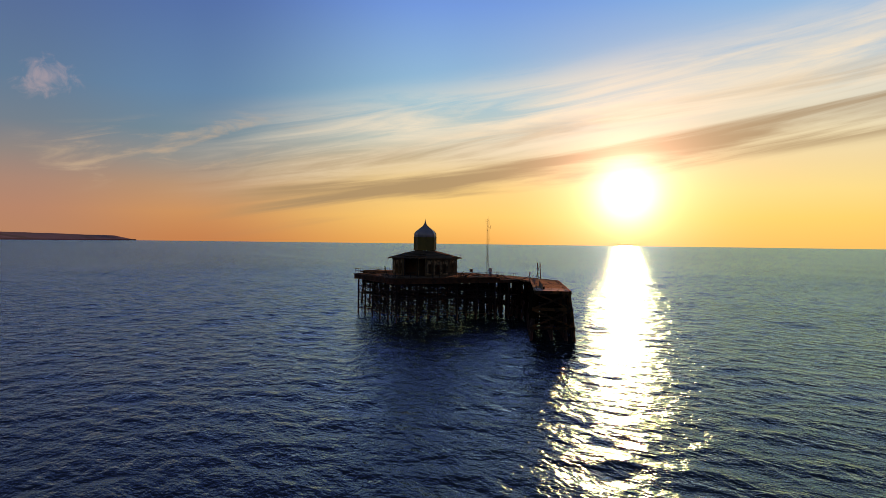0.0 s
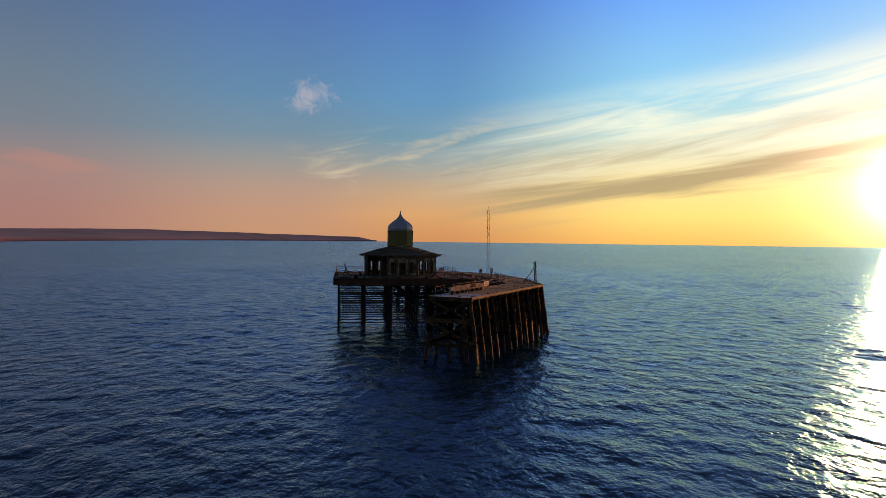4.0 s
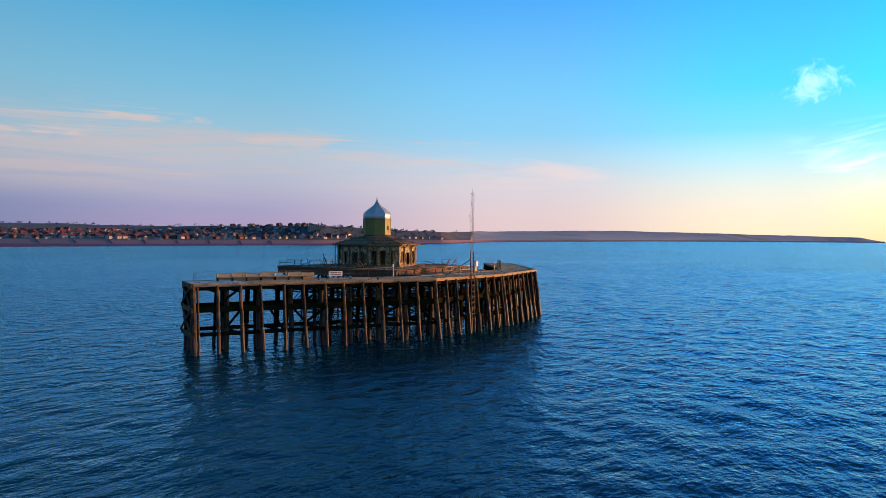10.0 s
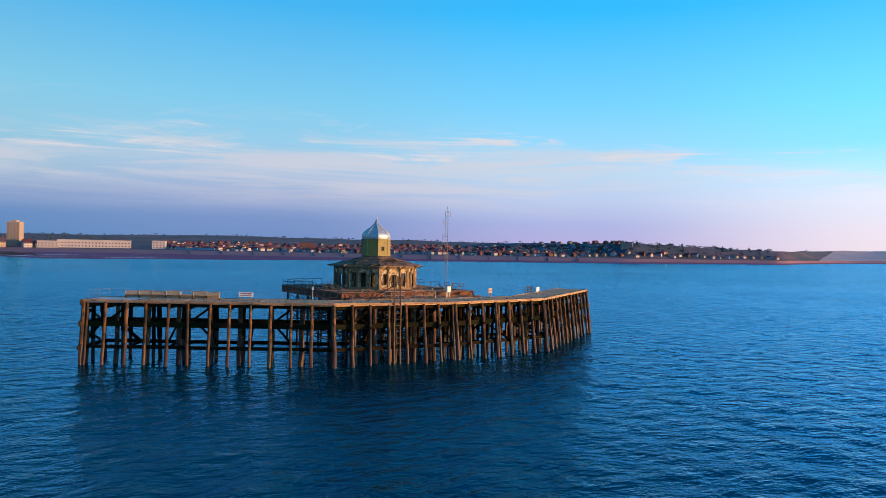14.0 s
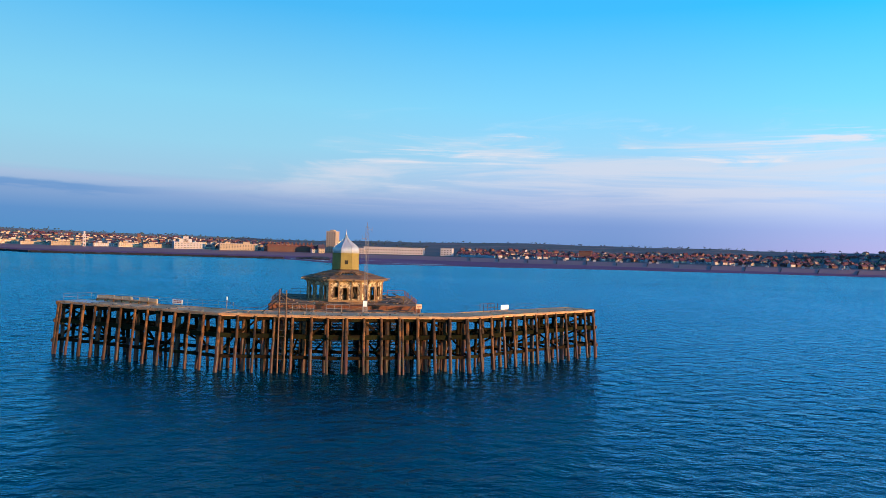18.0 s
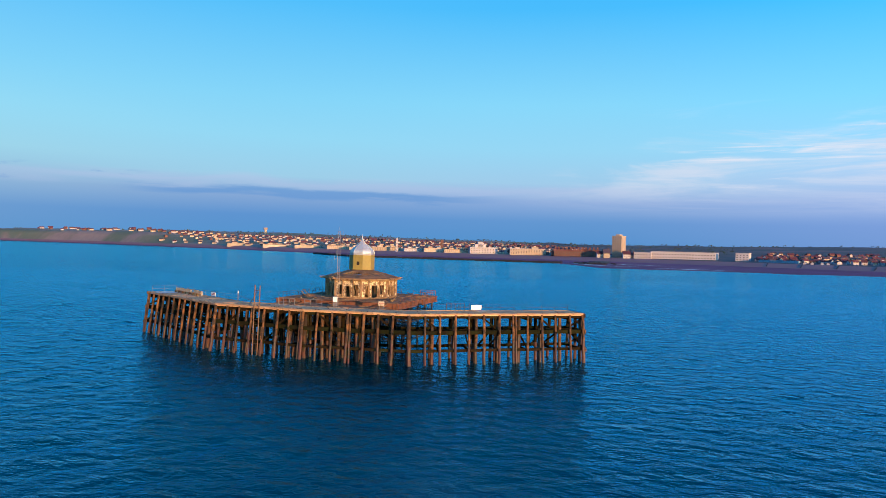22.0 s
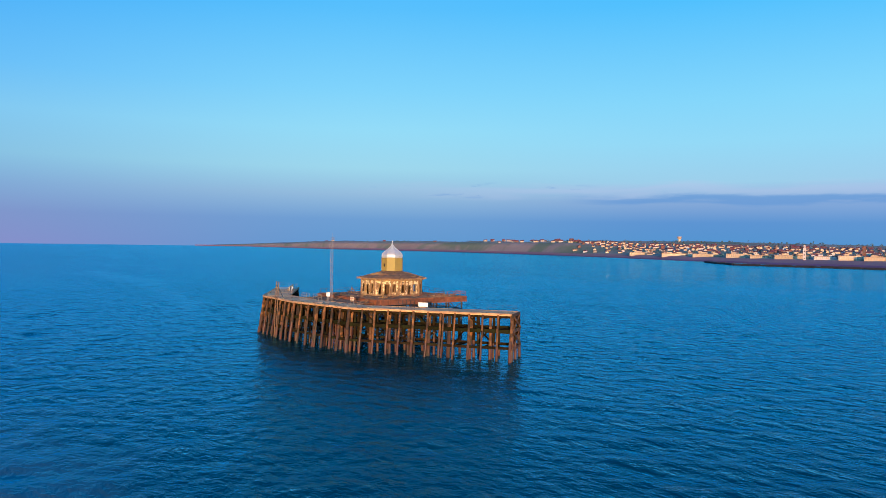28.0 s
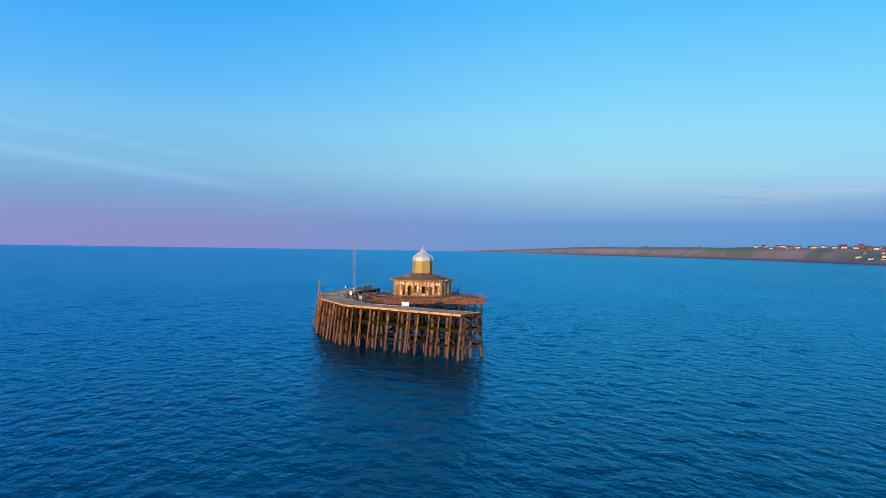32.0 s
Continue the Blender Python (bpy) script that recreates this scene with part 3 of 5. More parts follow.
def build_land():
    azs = np.arange(-70, 92.6, 0.5)
    cuts = {"mudflat": ([0, 0.3, 0.6, 1.0], MUD, "wet purple-brown mudflat bared by the low tide", "mudflat"),
            "beach": ([0, 0.5, 1.0], SHINGLE, "brown shingle beach below the sea front", "beach"),
            "ground": ([0, 0.015, 0.05, 0.1, 0.18, 0.27, 0.36, 0.46, 0.58, 0.7, 0.8, 0.92, 1.0], GRASS, "green and brown coastal land rising inland", "land")}
    cuts["cliff"] = (cuts["ground"][0], CLIFF, "brown and green grassy cliffs along the coast", "cliff")
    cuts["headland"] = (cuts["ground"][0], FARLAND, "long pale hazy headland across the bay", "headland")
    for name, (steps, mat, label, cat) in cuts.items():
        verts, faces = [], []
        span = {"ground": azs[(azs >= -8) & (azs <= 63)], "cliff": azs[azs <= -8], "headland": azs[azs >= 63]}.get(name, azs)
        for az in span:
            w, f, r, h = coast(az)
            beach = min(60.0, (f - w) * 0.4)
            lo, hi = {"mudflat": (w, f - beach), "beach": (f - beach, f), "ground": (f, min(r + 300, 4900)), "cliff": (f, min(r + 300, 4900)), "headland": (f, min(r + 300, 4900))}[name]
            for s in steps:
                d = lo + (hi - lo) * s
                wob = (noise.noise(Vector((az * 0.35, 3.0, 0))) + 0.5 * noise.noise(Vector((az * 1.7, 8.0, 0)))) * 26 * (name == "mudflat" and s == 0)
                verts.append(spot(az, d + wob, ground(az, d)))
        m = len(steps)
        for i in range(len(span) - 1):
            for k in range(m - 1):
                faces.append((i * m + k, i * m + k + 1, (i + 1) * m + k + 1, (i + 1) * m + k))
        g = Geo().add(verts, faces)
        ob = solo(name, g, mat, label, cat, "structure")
        for p in ob.data.polygons:
            p.use_smooth = True
    # shallow water left standing on the mud below the tower block
    for a0, a1, share, deep in ((-4.5, 3.2, 0.30, 9), (-1.5, 5.5, 0.52, 6), (4.0, 11.0, 0.22, 8)):
        verts, faces = [], []
        for i in range(25):
            u = i / 24
            az = a0 + (a1 - a0) * u
            w, f, r, h = coast(az)
            d = w + (f - w) * share + 14 * noise.noise(Vector((az * 0.5, share * 9, 2)))
            half = deep * math.sin(math.pi * u) * (1 + 0.6 * noise.noise(Vector((az * 1.3, share * 5, 7)))) + 0.2
            for e in (-half, 0, half):
                verts.append(spot(az, d + e, ground(az, d + e) + 0.12))
            if i:
                k = i * 3
                faces += [(k - 3, k - 2, k + 1, k), (k - 2, k - 1, k + 2, k + 1)]
        solo("tidal_pool", Geo().add(verts, faces), WET_SAND, "shallow pale pool of water left on the mudflat", "pool", "structure")
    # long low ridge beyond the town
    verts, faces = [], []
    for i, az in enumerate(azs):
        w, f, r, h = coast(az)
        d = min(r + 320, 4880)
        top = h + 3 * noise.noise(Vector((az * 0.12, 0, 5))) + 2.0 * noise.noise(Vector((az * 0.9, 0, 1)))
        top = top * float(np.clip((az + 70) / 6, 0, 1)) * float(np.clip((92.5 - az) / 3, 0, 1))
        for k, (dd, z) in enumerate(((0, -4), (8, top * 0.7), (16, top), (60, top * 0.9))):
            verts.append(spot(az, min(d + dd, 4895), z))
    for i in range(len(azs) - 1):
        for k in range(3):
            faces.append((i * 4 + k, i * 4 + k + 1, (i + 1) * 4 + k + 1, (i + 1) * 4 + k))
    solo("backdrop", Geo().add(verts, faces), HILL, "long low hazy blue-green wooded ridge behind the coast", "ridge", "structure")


build_land()

# ---- the landing jetty ----
FRONT = [Vector((-42.9, -5.2, 0)), Vector((-17.0, -21.2, 0)), Vector((0.0, -23.0, 0)), Vector((17.0, -21.2, 0)), Vector((41.5, -5.2, 0))]
WIDE = 5.2
TOP = 8.2


def miters():
    """Inward directions at the corners of the jetty's front, scaled so that offsets stay parallel."""
    norms = []
    for a, b in zip(FRONT, FRONT[1:]):
        d = (b - a).normalized()
        norms.append(Vector((-d.y, d.x, 0)))
    out = [norms[0]]
    for p, q in zip(norms, norms[1:]):
        m = (p + q).normalized()
        out.append(m / m.dot(p))
    return out + [norms[-1]]


MITER = miters()


def edge_at(k, q, off):
    """A point of the jetty: segment k, share q along it, metres in from the front."""
    a = FRONT[k] + MITER[k] * off
    b = FRONT[k + 1] + MITER[k + 1] * off
    return a.lerp(b, q)


def pile_mesh(name, mat, r0, r1):
    g = Geo().pole((0, 0, 0), (0, 0, 1), r0, r1, 8, 0.05)
    me = g.mesh(name)
    me.materials.append(mat)
    return me


def stand(a, b, me, name, parent, girth=1.0):
    """A shared pile mesh stretched from foot a to head b."""
    a, b = Vector(a), Vector(b)
    q = (b - a).to_track_quat("Z", "Y").to_matrix().to_4x4()
    turn = Matrix.Rotation(random.uniform(0, 6.28), 4, "Z")
    return part(name, me, None, parent, "", Matrix.Translation(a) @ q @ turn @ Matrix.Diagonal((girth, girth, (b - a).length, 1)))


BATTER_OUT, BATTER_IN = 1.15 / 9.4, 1.0 / 9.4


def raked(k, q, z, front=True):
    """A point on the raked line of the front or the rear piles at height z."""
    p = edge_at(k, q, 0.05 - BATTER_OUT * (TOP - z)) if front else edge_at(k, q, WIDE - 0.12 + BATTER_IN * (TOP - z))
    p.z = z
    return p


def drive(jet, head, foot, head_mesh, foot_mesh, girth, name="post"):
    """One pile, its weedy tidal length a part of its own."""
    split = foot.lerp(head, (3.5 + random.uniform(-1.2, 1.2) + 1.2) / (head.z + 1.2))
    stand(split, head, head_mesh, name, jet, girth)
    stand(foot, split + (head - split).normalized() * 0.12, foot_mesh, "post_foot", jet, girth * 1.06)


def build_jetty():
    jet = thing("landing_jetty", (0, -20, 0), "derelict bent timber landing jetty with weathered brown piles and pale deck", "jetty")
    piles = [pile_mesh("post", PILE, 0.20, 0.18) for _ in range(5)]
    # inner and rear posts: under-deck shade painted as near-black timber
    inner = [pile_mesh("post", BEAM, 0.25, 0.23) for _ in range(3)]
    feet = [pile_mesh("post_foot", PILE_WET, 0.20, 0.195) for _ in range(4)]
    for k in range(4):
        a, b = FRONT[k], FRONT[k + 1]
        along = (b - a).normalized()
        length = (b - a).length
        n = round(length / 2.5)
        # the raked front row, slender and close together
        for i in range(n + 1):
            if k and i == 0:
                continue
            q = min(max(i / n + random.uniform(-0.16, 0.16) / length * (0 < i < n), 0), 1)
            lean = along * random.gauss(0, 0.10)
            head, foot = raked(k, q, TOP + random.uniform(-0.1, 0.06)), raked(k, q, -1.2)
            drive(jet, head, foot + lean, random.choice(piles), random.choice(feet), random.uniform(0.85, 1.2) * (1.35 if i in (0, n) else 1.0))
            if random.random() < 0.16:
                o = along * random.choice((-0.5, 0.5))
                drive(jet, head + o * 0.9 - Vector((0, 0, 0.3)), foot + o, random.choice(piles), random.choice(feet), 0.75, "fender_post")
        # stout bents behind it, at a wider pitch of their own
        m = round(length / (3.65 if k in (0, 3) else 2.9))
        for i in range(m + 1):
            if k and i == 0:
                continue
            q = i / m
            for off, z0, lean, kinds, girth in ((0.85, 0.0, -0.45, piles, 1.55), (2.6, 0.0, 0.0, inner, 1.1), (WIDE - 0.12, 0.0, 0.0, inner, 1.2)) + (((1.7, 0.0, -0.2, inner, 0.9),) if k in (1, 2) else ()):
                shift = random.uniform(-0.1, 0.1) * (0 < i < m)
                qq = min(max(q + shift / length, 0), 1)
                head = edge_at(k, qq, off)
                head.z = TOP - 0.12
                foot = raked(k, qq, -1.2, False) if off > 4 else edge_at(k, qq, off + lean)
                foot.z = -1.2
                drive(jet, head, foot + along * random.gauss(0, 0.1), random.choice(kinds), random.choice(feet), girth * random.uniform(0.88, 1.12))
        # longitudinal walings, deck beams, caps
        for off, zz, w, h, mat, nm in ((0.16, 5.25, 0.34, 0.62, MOSS, "waling"), (WIDE - 0.12, 5.3, 0.34, 0.6, MOSS, "waling"), (-0.20, 2.5, 0.28, 0.42, BEAM, "waling"), (WIDE + 0.16, 2.5, 0.28, 0.45, BEAM, "waling"),
                                       (2.6, 5.3, 0.28, 0.36, BEAM, "waling"), (0.42, 7.62, 0.3, 0.42, BEAM, "deck_beam"), (2.6, 7.62, 0.3, 0.42, BEAM, "deck_beam"), (WIDE - 0.4, 7.62, 0.3, 0.42, BEAM, "deck_beam")):
            m = max(2, round(length / 6))
            for i in range(m):
                p, q = edge_at(k, i / m, off), edge_at(k, (i + 1) / m, off)
                p.z = zz + random.uniform(-0.03, 0.03)
                q.z = zz + random.uniform(-0.03, 0.03)
                bar(nm, p, q, w, h, mat, jet)
        for i in range(n + 1):
            p, q = edge_at(k, i / n, 0.1), edge_at(k, i / n, WIDE - 0.1)
            p.z = q.z = 7.3
            bar("cross_head", p, q, 0.3, 0.32, BEAM, jet)
            if i % 2 == 0:
                p, q = raked(k, i / n, 5.3), raked(k, i / n, 5.3, False)
                bar("cross_tie", p, q, 0.22, 0.3, BEAM, jet)
                p, q = raked(k, i / n, 2.4), raked(k, i / n, 2.4, False)
                bar("cross_tie", p, q, 0.22, 0.3, BEAM, jet)
                lo, hi = (p.copy(), q.copy()) if i % 4 == 0 else (q.copy(), p.copy())
                lo.z, hi.z = 2.5, 5.2
                bar("brace", lo, hi, 0.18, 0.24, BEAM, jet)
        # raking braces in the long bays
        for i in range(1, n, 4):
            p, q = edge_at(k, i / n, 0.55), edge_at(k, (i + 1) / n, 0.55)
            p.z, q.z = (5.5, 7.4) if k < 2 else (7.4, 5.5)
            bar("brace", p, q, 0.2, 0.26, BEAM, jet)
            p, q = edge_at(k, i / n, WIDE - 0.5), edge_at(k, (i + 1) / n, WIDE - 0.5)
            p.z, q.z = (2.6, 5.2) if k % 2 else (5.2, 2.6)
            bar("brace", p, q, 0.2, 0.26, BEAM, jet)
        # deck slabs and edge timbers
        m = max(2, round(length / 2.9))
        for i in range(m):
            g = Geo()
            c = [edge_at(k, i / m, -0.02), edge_at(k, (i + 1) / m, -0.02), edge_at(k, (i + 1) / m, WIDE), edge_at(k, i / m, WIDE)]
            mid = sum(c, Vector()) / 4
            c = [p + (mid - p).normalized() * 0.015 for p in c]
            dz = random.uniform(-0.025, 0.025)
            g.add([(p.x, p.y, z) for z in (7.84, TOP + dz) for p in c], [(0, 3, 2, 1), (4, 5, 6, 7), (0, 1, 5, 4), (1, 2, 6, 5), (2, 3, 7, 6), (3, 0, 4, 7)])
            part("deck_slab", g, PALE_DECK if k == 0 and i < 2 else DECK, jet)
            for off in (-0.14, WIDE + 0.12):
                p, q = edge_at(k, i / m, off), edge_at(k, (i + 1) / m, off)
                p.z = q.z = 8.11 + random.uniform(-0.03, 0.03)
                bar("edge_timber", p, q, 0.24, 0.27, EDGE, jet)
    # cross-braced end frames
    for k, q in ((0, 0.0), (3, 1.0)):
        out = ((FRONT[0] - FRONT[1]) if k == 0 else (FRONT[4] - FRONT[3])).normalized()
        for step, (za, zb) in enumerate(((5.5, 7.7), (7.7, 5.5), (2.6, 5.1), (5.1, 2.6))):
            u, v = raked(k, q, za) + out * (0.30 + 0.14 * (step % 2)), raked(k, q, zb, False) + out * (0.30 + 0.14 * (step % 2))
            bar("brace", u, v, 0.13, 0.28, PILE, jet)
        for zz, h in ((7.95, 0.5), (5.3, 0.5), (2.35, 0.46)):
            u, v = raked(k, q, zz) + out * 0.22, raked(k, q, zz, False) + out * 0.22
            d = (v - u).normalized() * 0.35
            bar("end_beam", u - d, v + d, 0.22, h, PILE, jet)


build_jetty()

# ---- the pier platform ----
HALF = 11.3
FLOOR = 8.85


def brace_bay(parent, a, b):
    """Horizontal ties and crossed rods between two neighbouring columns."""
    for z, thick in ((1.6, 0.12), (3.2, 0.10), (4.8, 0.16), (6.2, 0.10)):
        o = Vector((0, 0, z))
        bar("tie", a + o, b + o, thick, thick * 1.3, IRON, parent)
    for z0, z1 in ((1.7, 4.7), (4.9, 7.5)):
        bar("tie_rod", a + Vector((0, 0, z0)), b + Vector((0, 0, z1)), 0.09, 0.09, IRON, parent)
        bar("tie_rod", a + Vector((0, 0, z1)), b + Vector((0, 0, z0)), 0.09, 0.09, IRON, parent)


def build_platform():
    pl = thing("pier_platform", (0, 0, 0), "rusted iron pier platform with rotten boards on black columns", "pier")
    cols = pile_mesh("column", IRON, 0.17, 0.17)
    xs = [-10.6, -6.4, -2.1, 2.1, 6.4, 10.6]
    for i, x in enumerate(xs):
        for j, y in enumerate(xs):
            stand((x, y, -1.2), (x, y, 7.7), cols, "column", pl)
            if i < 5:
                brace_bay(pl, Vector((x, y, 0)), Vector((xs[i + 1], y, 0)))
            if j < 5:
                brace_bay(pl, Vector((x, y, 0)), Vector((x, xs[j + 1], 0)))
    for x in xs:
        bar("girder", (x, -HALF + 0.3, 7.9), (x, HALF - 0.3, 7.9), 0.3, 0.55, RUST, pl)
        bar("girder", (-HALF + 0.3, x, 7.9), (HALF - 0.3, x, 7.9), 0.26, 0.5, RUST, pl)
    # fascia girders with flanges
    c = [Vector((-HALF, -HALF, 0)), Vector((HALF, -HALF, 0)), Vector((HALF, HALF, 0)), Vector((-HALF, HALF, 0))]
    for k in range(4):
        a, b = c[k], c[(k + 1) % 4]
        for zz, w, h in ((8.2, 0.14, 0.95), (7.72, 0.42, 0.10), (8.66, 0.46, 0.12)):
            bar("fascia", a + Vector((0, 0, zz)), b + Vector((0, 0, zz)), w, h, RUST, pl)
        d = (b - a).normalized()
        for i in range(11):
            p = a + d * (0.6 + i * (2 * HALF - 1.2) / 10)
            o = Vector((d.y, -d.x, 0)) * 0.13
            bar("stiffener", p + o + Vector((0, 0, 7.78)), p + o + Vector((0, 0, 8.6)), 0.12, 0.1, RUST, pl)
    # floor boards, some lifted or gone
    y = -HALF + 0.05
    while y < HALF - 0.2:
        w = random.uniform(0.42, 0.62)
        if random.random() > 0.05:
            x0, x1 = -HALF + random.uniform(0, 0.12), HALF - random.uniform(0, 0.12)
            cutx = random.uniform(-8, 8)
            for p, q in ((x0, cutx - 0.02), (cutx + 0.02, x1)):
                if random.random() > 0.04:
                    tilt = random.uniform(-0.02, 0.03)
                    bar("floor_board", (p, y + w / 2, 8.78 + tilt), (q, y + w / 2, 8.78 + random.uniform(-0.02, 0.03)), w - 0.03, 0.09, BOARD, pl)
        y += w
    # link to the jetty
    for i in range(14):
        y = -17.6 + i * 0.45
        if i in (4, 9):
            continue
        bar("link_board", (-10.5 + random.uniform(-0.3, 0.5), y, 8.1), (10.2 + random.uniform(-0.5, 0.4), y, 8.1), 0.41, 0.1, BOARD, pl)
    for x in (-9.8, -6.4, -2.1, 2.1, 6.4, 9.6):
        bar("girder", (x, -17.8, 7.8), (x, -11.5, 7.8), 0.28, 0.45, RUST, pl)
        for y in (-17.2, -14.2):
            stand((x, y, -1.2), (x, y, 7.6), cols, "column", pl)
        bar("tie_rod", (x, -17.2, 2.2), (x, -11, 5.0), 0.1, 0.1, IRON, pl)
        bar("tie_rod", (x, -11, 2.2), (x, -17.2, 5.0), 0.1, 0.1, IRON, pl)
        bar("tie", (x, -17.2, 5.1), (x, -11, 5.1), 0.14, 0.2, IRON, pl)
    for y in (-17.2, -14.2):
        for x0, x1 in zip((-9.8, -6.4, -2.1, 2.1, 6.4), (-6.4, -2.1, 2.1, 6.4, 9.6)):
            bar("tie", (x0, y, 5.1), (x1, y, 5.1), 0.14, 0.2, IRON, pl)
            bar("tie_rod", (x0, y, 5.2), (x1, y, 7.4), 0.09, 0.09, IRON, pl)
            bar("tie_rod", (x0, y, 4.9), (x1, y, 2.2), 0.09, 0.09, IRON, pl)


def railing(name, pts, height, gap, mat, label, rails=(1.0, 0.55), thick=0.07, base=FLOOR, lost=0.0):
    """A railing along a polyline of places."""
    r = thing(name, (pts[0][0], pts[0][1], base), label, "railing")
    for a, b in zip(pts, pts[1:]):
        a, b = Vector((*a, base)), Vector((*b, base))
        n = max(1, round((b - a).length / gap))
        heads = []
        for i in range(n + 1):
            p = a.lerp(b, i / n)
            lean = Vector((random.uniform(-0.05, 0.05), random.uniform(-0.05, 0.05), 0))
            q = p + lean + Vector((0, 0, height))
            heads.append((p, q))
            bar("post", p - Vector((0, 0, 0.02)), q, thick * 1.2, thick * 1.2, mat, r)
        for (p, q), (p2, q2) in zip(heads, heads[1:]):
            for s in rails:
                if random.random() >= lost:
                    bar("rail", p.lerp(q, s), p2.lerp(q2, s), thick, thick, mat, r)
    return r


build_platform()

# railings of the platform
railing("deck_railing", [(-HALF + 0.2, 2.0), (-HALF + 0.2, HALF - 0.2), (4.0, HALF - 0.2)], 0.95, 1.6, IRON, "broken black iron railing along the platform edge", (1.0, 0.5), 0.05, lost=0.3)
railing("deck_railing", [(6.5, HALF - 0.2), (HALF - 0.2, HALF - 0.2), (HALF - 0.2, 3.0)], 0.95, 1.5, RUST, "rusty railing round the platform corner", (1.0, 0.55), 0.05, lost=0.22)
railing("deck_railing", [(HALF - 0.2, -9.0), (HALF - 0.2, 1.0)], 0.85, 1.5, RUST, "rusty leaning railing on the platform side", (1.0, 0.5), 0.045, lost=0.4)
railing("deck_railing", [(-HALF + 0.2, -HALF + 0.4), (-HALF + 0.2, 0.8)], 0.9, 1.5, IRON, "black iron railing on the platform side", (1.0, 0.55), 0.05, lost=0.3)

# ---- the pavilion ----
WALL_R, EAVE_R = 6.45, 7.35
WALL_Z0, WALL_Z1 = FLOOR, 12.35
ROOF_TOP, DRUM_R, DRUM_TOP = 13.72, 2.24, 16.5


def around(angle, r, z):
    """A place round the pavilion; the angle is in degrees from -y towards +x."""
    return Vector((r * math.sin(radians(angle)), -r * math.cos(radians(angle)), z))


def wall_face(parent, angle, openings, shabby):
    """One of the eight walls, pierced by its openings (from, to, sill, head along the wall)."""
    half = WALL_R * math.sin(radians(22.5))
    apothem = WALL_R * math.cos(radians(22.5))
    m = Matrix.Rotation(radians(angle), 4, "Z") @ Matrix.Translation((0, -apothem, WALL_Z0))
    g = Geo()
    high = WALL_Z1 - WALL_Z0
    x = -half
    for x0, x1, z0, z1 in openings:
        if x0 > x:
            g.box(x, x0, -0.11, 0.11, 0, high, m)
        if z0 > 0.02:
            g.box(x0, x1, -0.105, 0.105, 0, z0, m)
        g.box(x0, x1, -0.105, 0.105, z1, high, m)
        x = x1
    g.box(x, half, -0.11, 0.11, 0, high, m)
    w = part("wall", g, PLASTER, parent)
    for x0, x1, z0, z1 in openings:
        f = Geo()
        t = 0.10
        f.box(x0 - t, x0, -0.17, 0.12, z0, z1 + t, m)
        f.box(x1, x1 + t, -0.17, 0.12, z0, z1 + t, m)
        f.box(x0, x1, -0.17, 0.12, z1, z1 + t, m)
        if z0 > 0.02:
            f.box(x0 - t, x1 + t, -0.2, 0.12, z0 - t, z0, m)
        part("opening_frame", f, TIMBER, w)
    # exposed laths, braces and battens on the wall
    for i in range(shabby):
        u = random.uniform(-half + 0.3, half - 0.3)
        z0 = random.uniform(0.1, 1.4)
        bar("batten", m @ Vector((u, -0.16, z0)), m @ Vector((u + random.uniform(-0.4, 0.4), -0.17, random.uniform(z0 + 0.9, high - 0.1))), 0.12, 0.05, TIMBER, w)
    for i in range(shabby * 2):
        u = random.uniform(-half + 0.25, half - 0.25)
        if any(x0 - 0.3 < u < x1 + 0.3 for x0, x1, z0, z1 in openings):
            continue
        z0, w2 = random.uniform(0.05, 1.2), random.uniform(0.14, 0.34)
        top = min(z0 + random.uniform(0.6, 2.0), high - 0.4)
        for j in range(3):
            v = u - w2 + w2 * 2 * j / 3
            part("bare_board", Geo().box(v, v + w2 * 0.62, -0.135, -0.1, z0 + random.uniform(0, 0.3), top - random.uniform(0, 0.3), m), BOARD, w)
    bar("plinth", m @ Vector((-half, -0.16, 0.15)), m @ Vector((half, -0.16, 0.15)), 0.12, 0.3, TIMBER, w)
    bar("frieze", m @ Vector((-half, -0.17, high - 0.2)), m @ Vector((half, -0.17, high - 0.2)), 0.14, 0.36, TIMBER, w)
    for u in (-half * 0.42, half * 0.42):
        bar("pilaster", m @ Vector((u, -0.18, 0.0)), m @ Vector((u, -0.18, high)), 0.16, 0.18, TIMBER, w)
    # curved brackets below the eaves
    for u in (-half * 0.42, half * 0.42):
        prev = m @ Vector((u, -0.2, high - 0.9))
        for k in range(1, 4):
            c = radians(30 * k)
            nxt = m @ Vector((u, -0.2 - 0.75 * (1 - math.cos(c)), high - 0.9 + 0.8 * math.sin(c)))
            bar("bracket", prev, nxt, 0.09, 0.1, TIMBER, w)
            prev = nxt
    return w


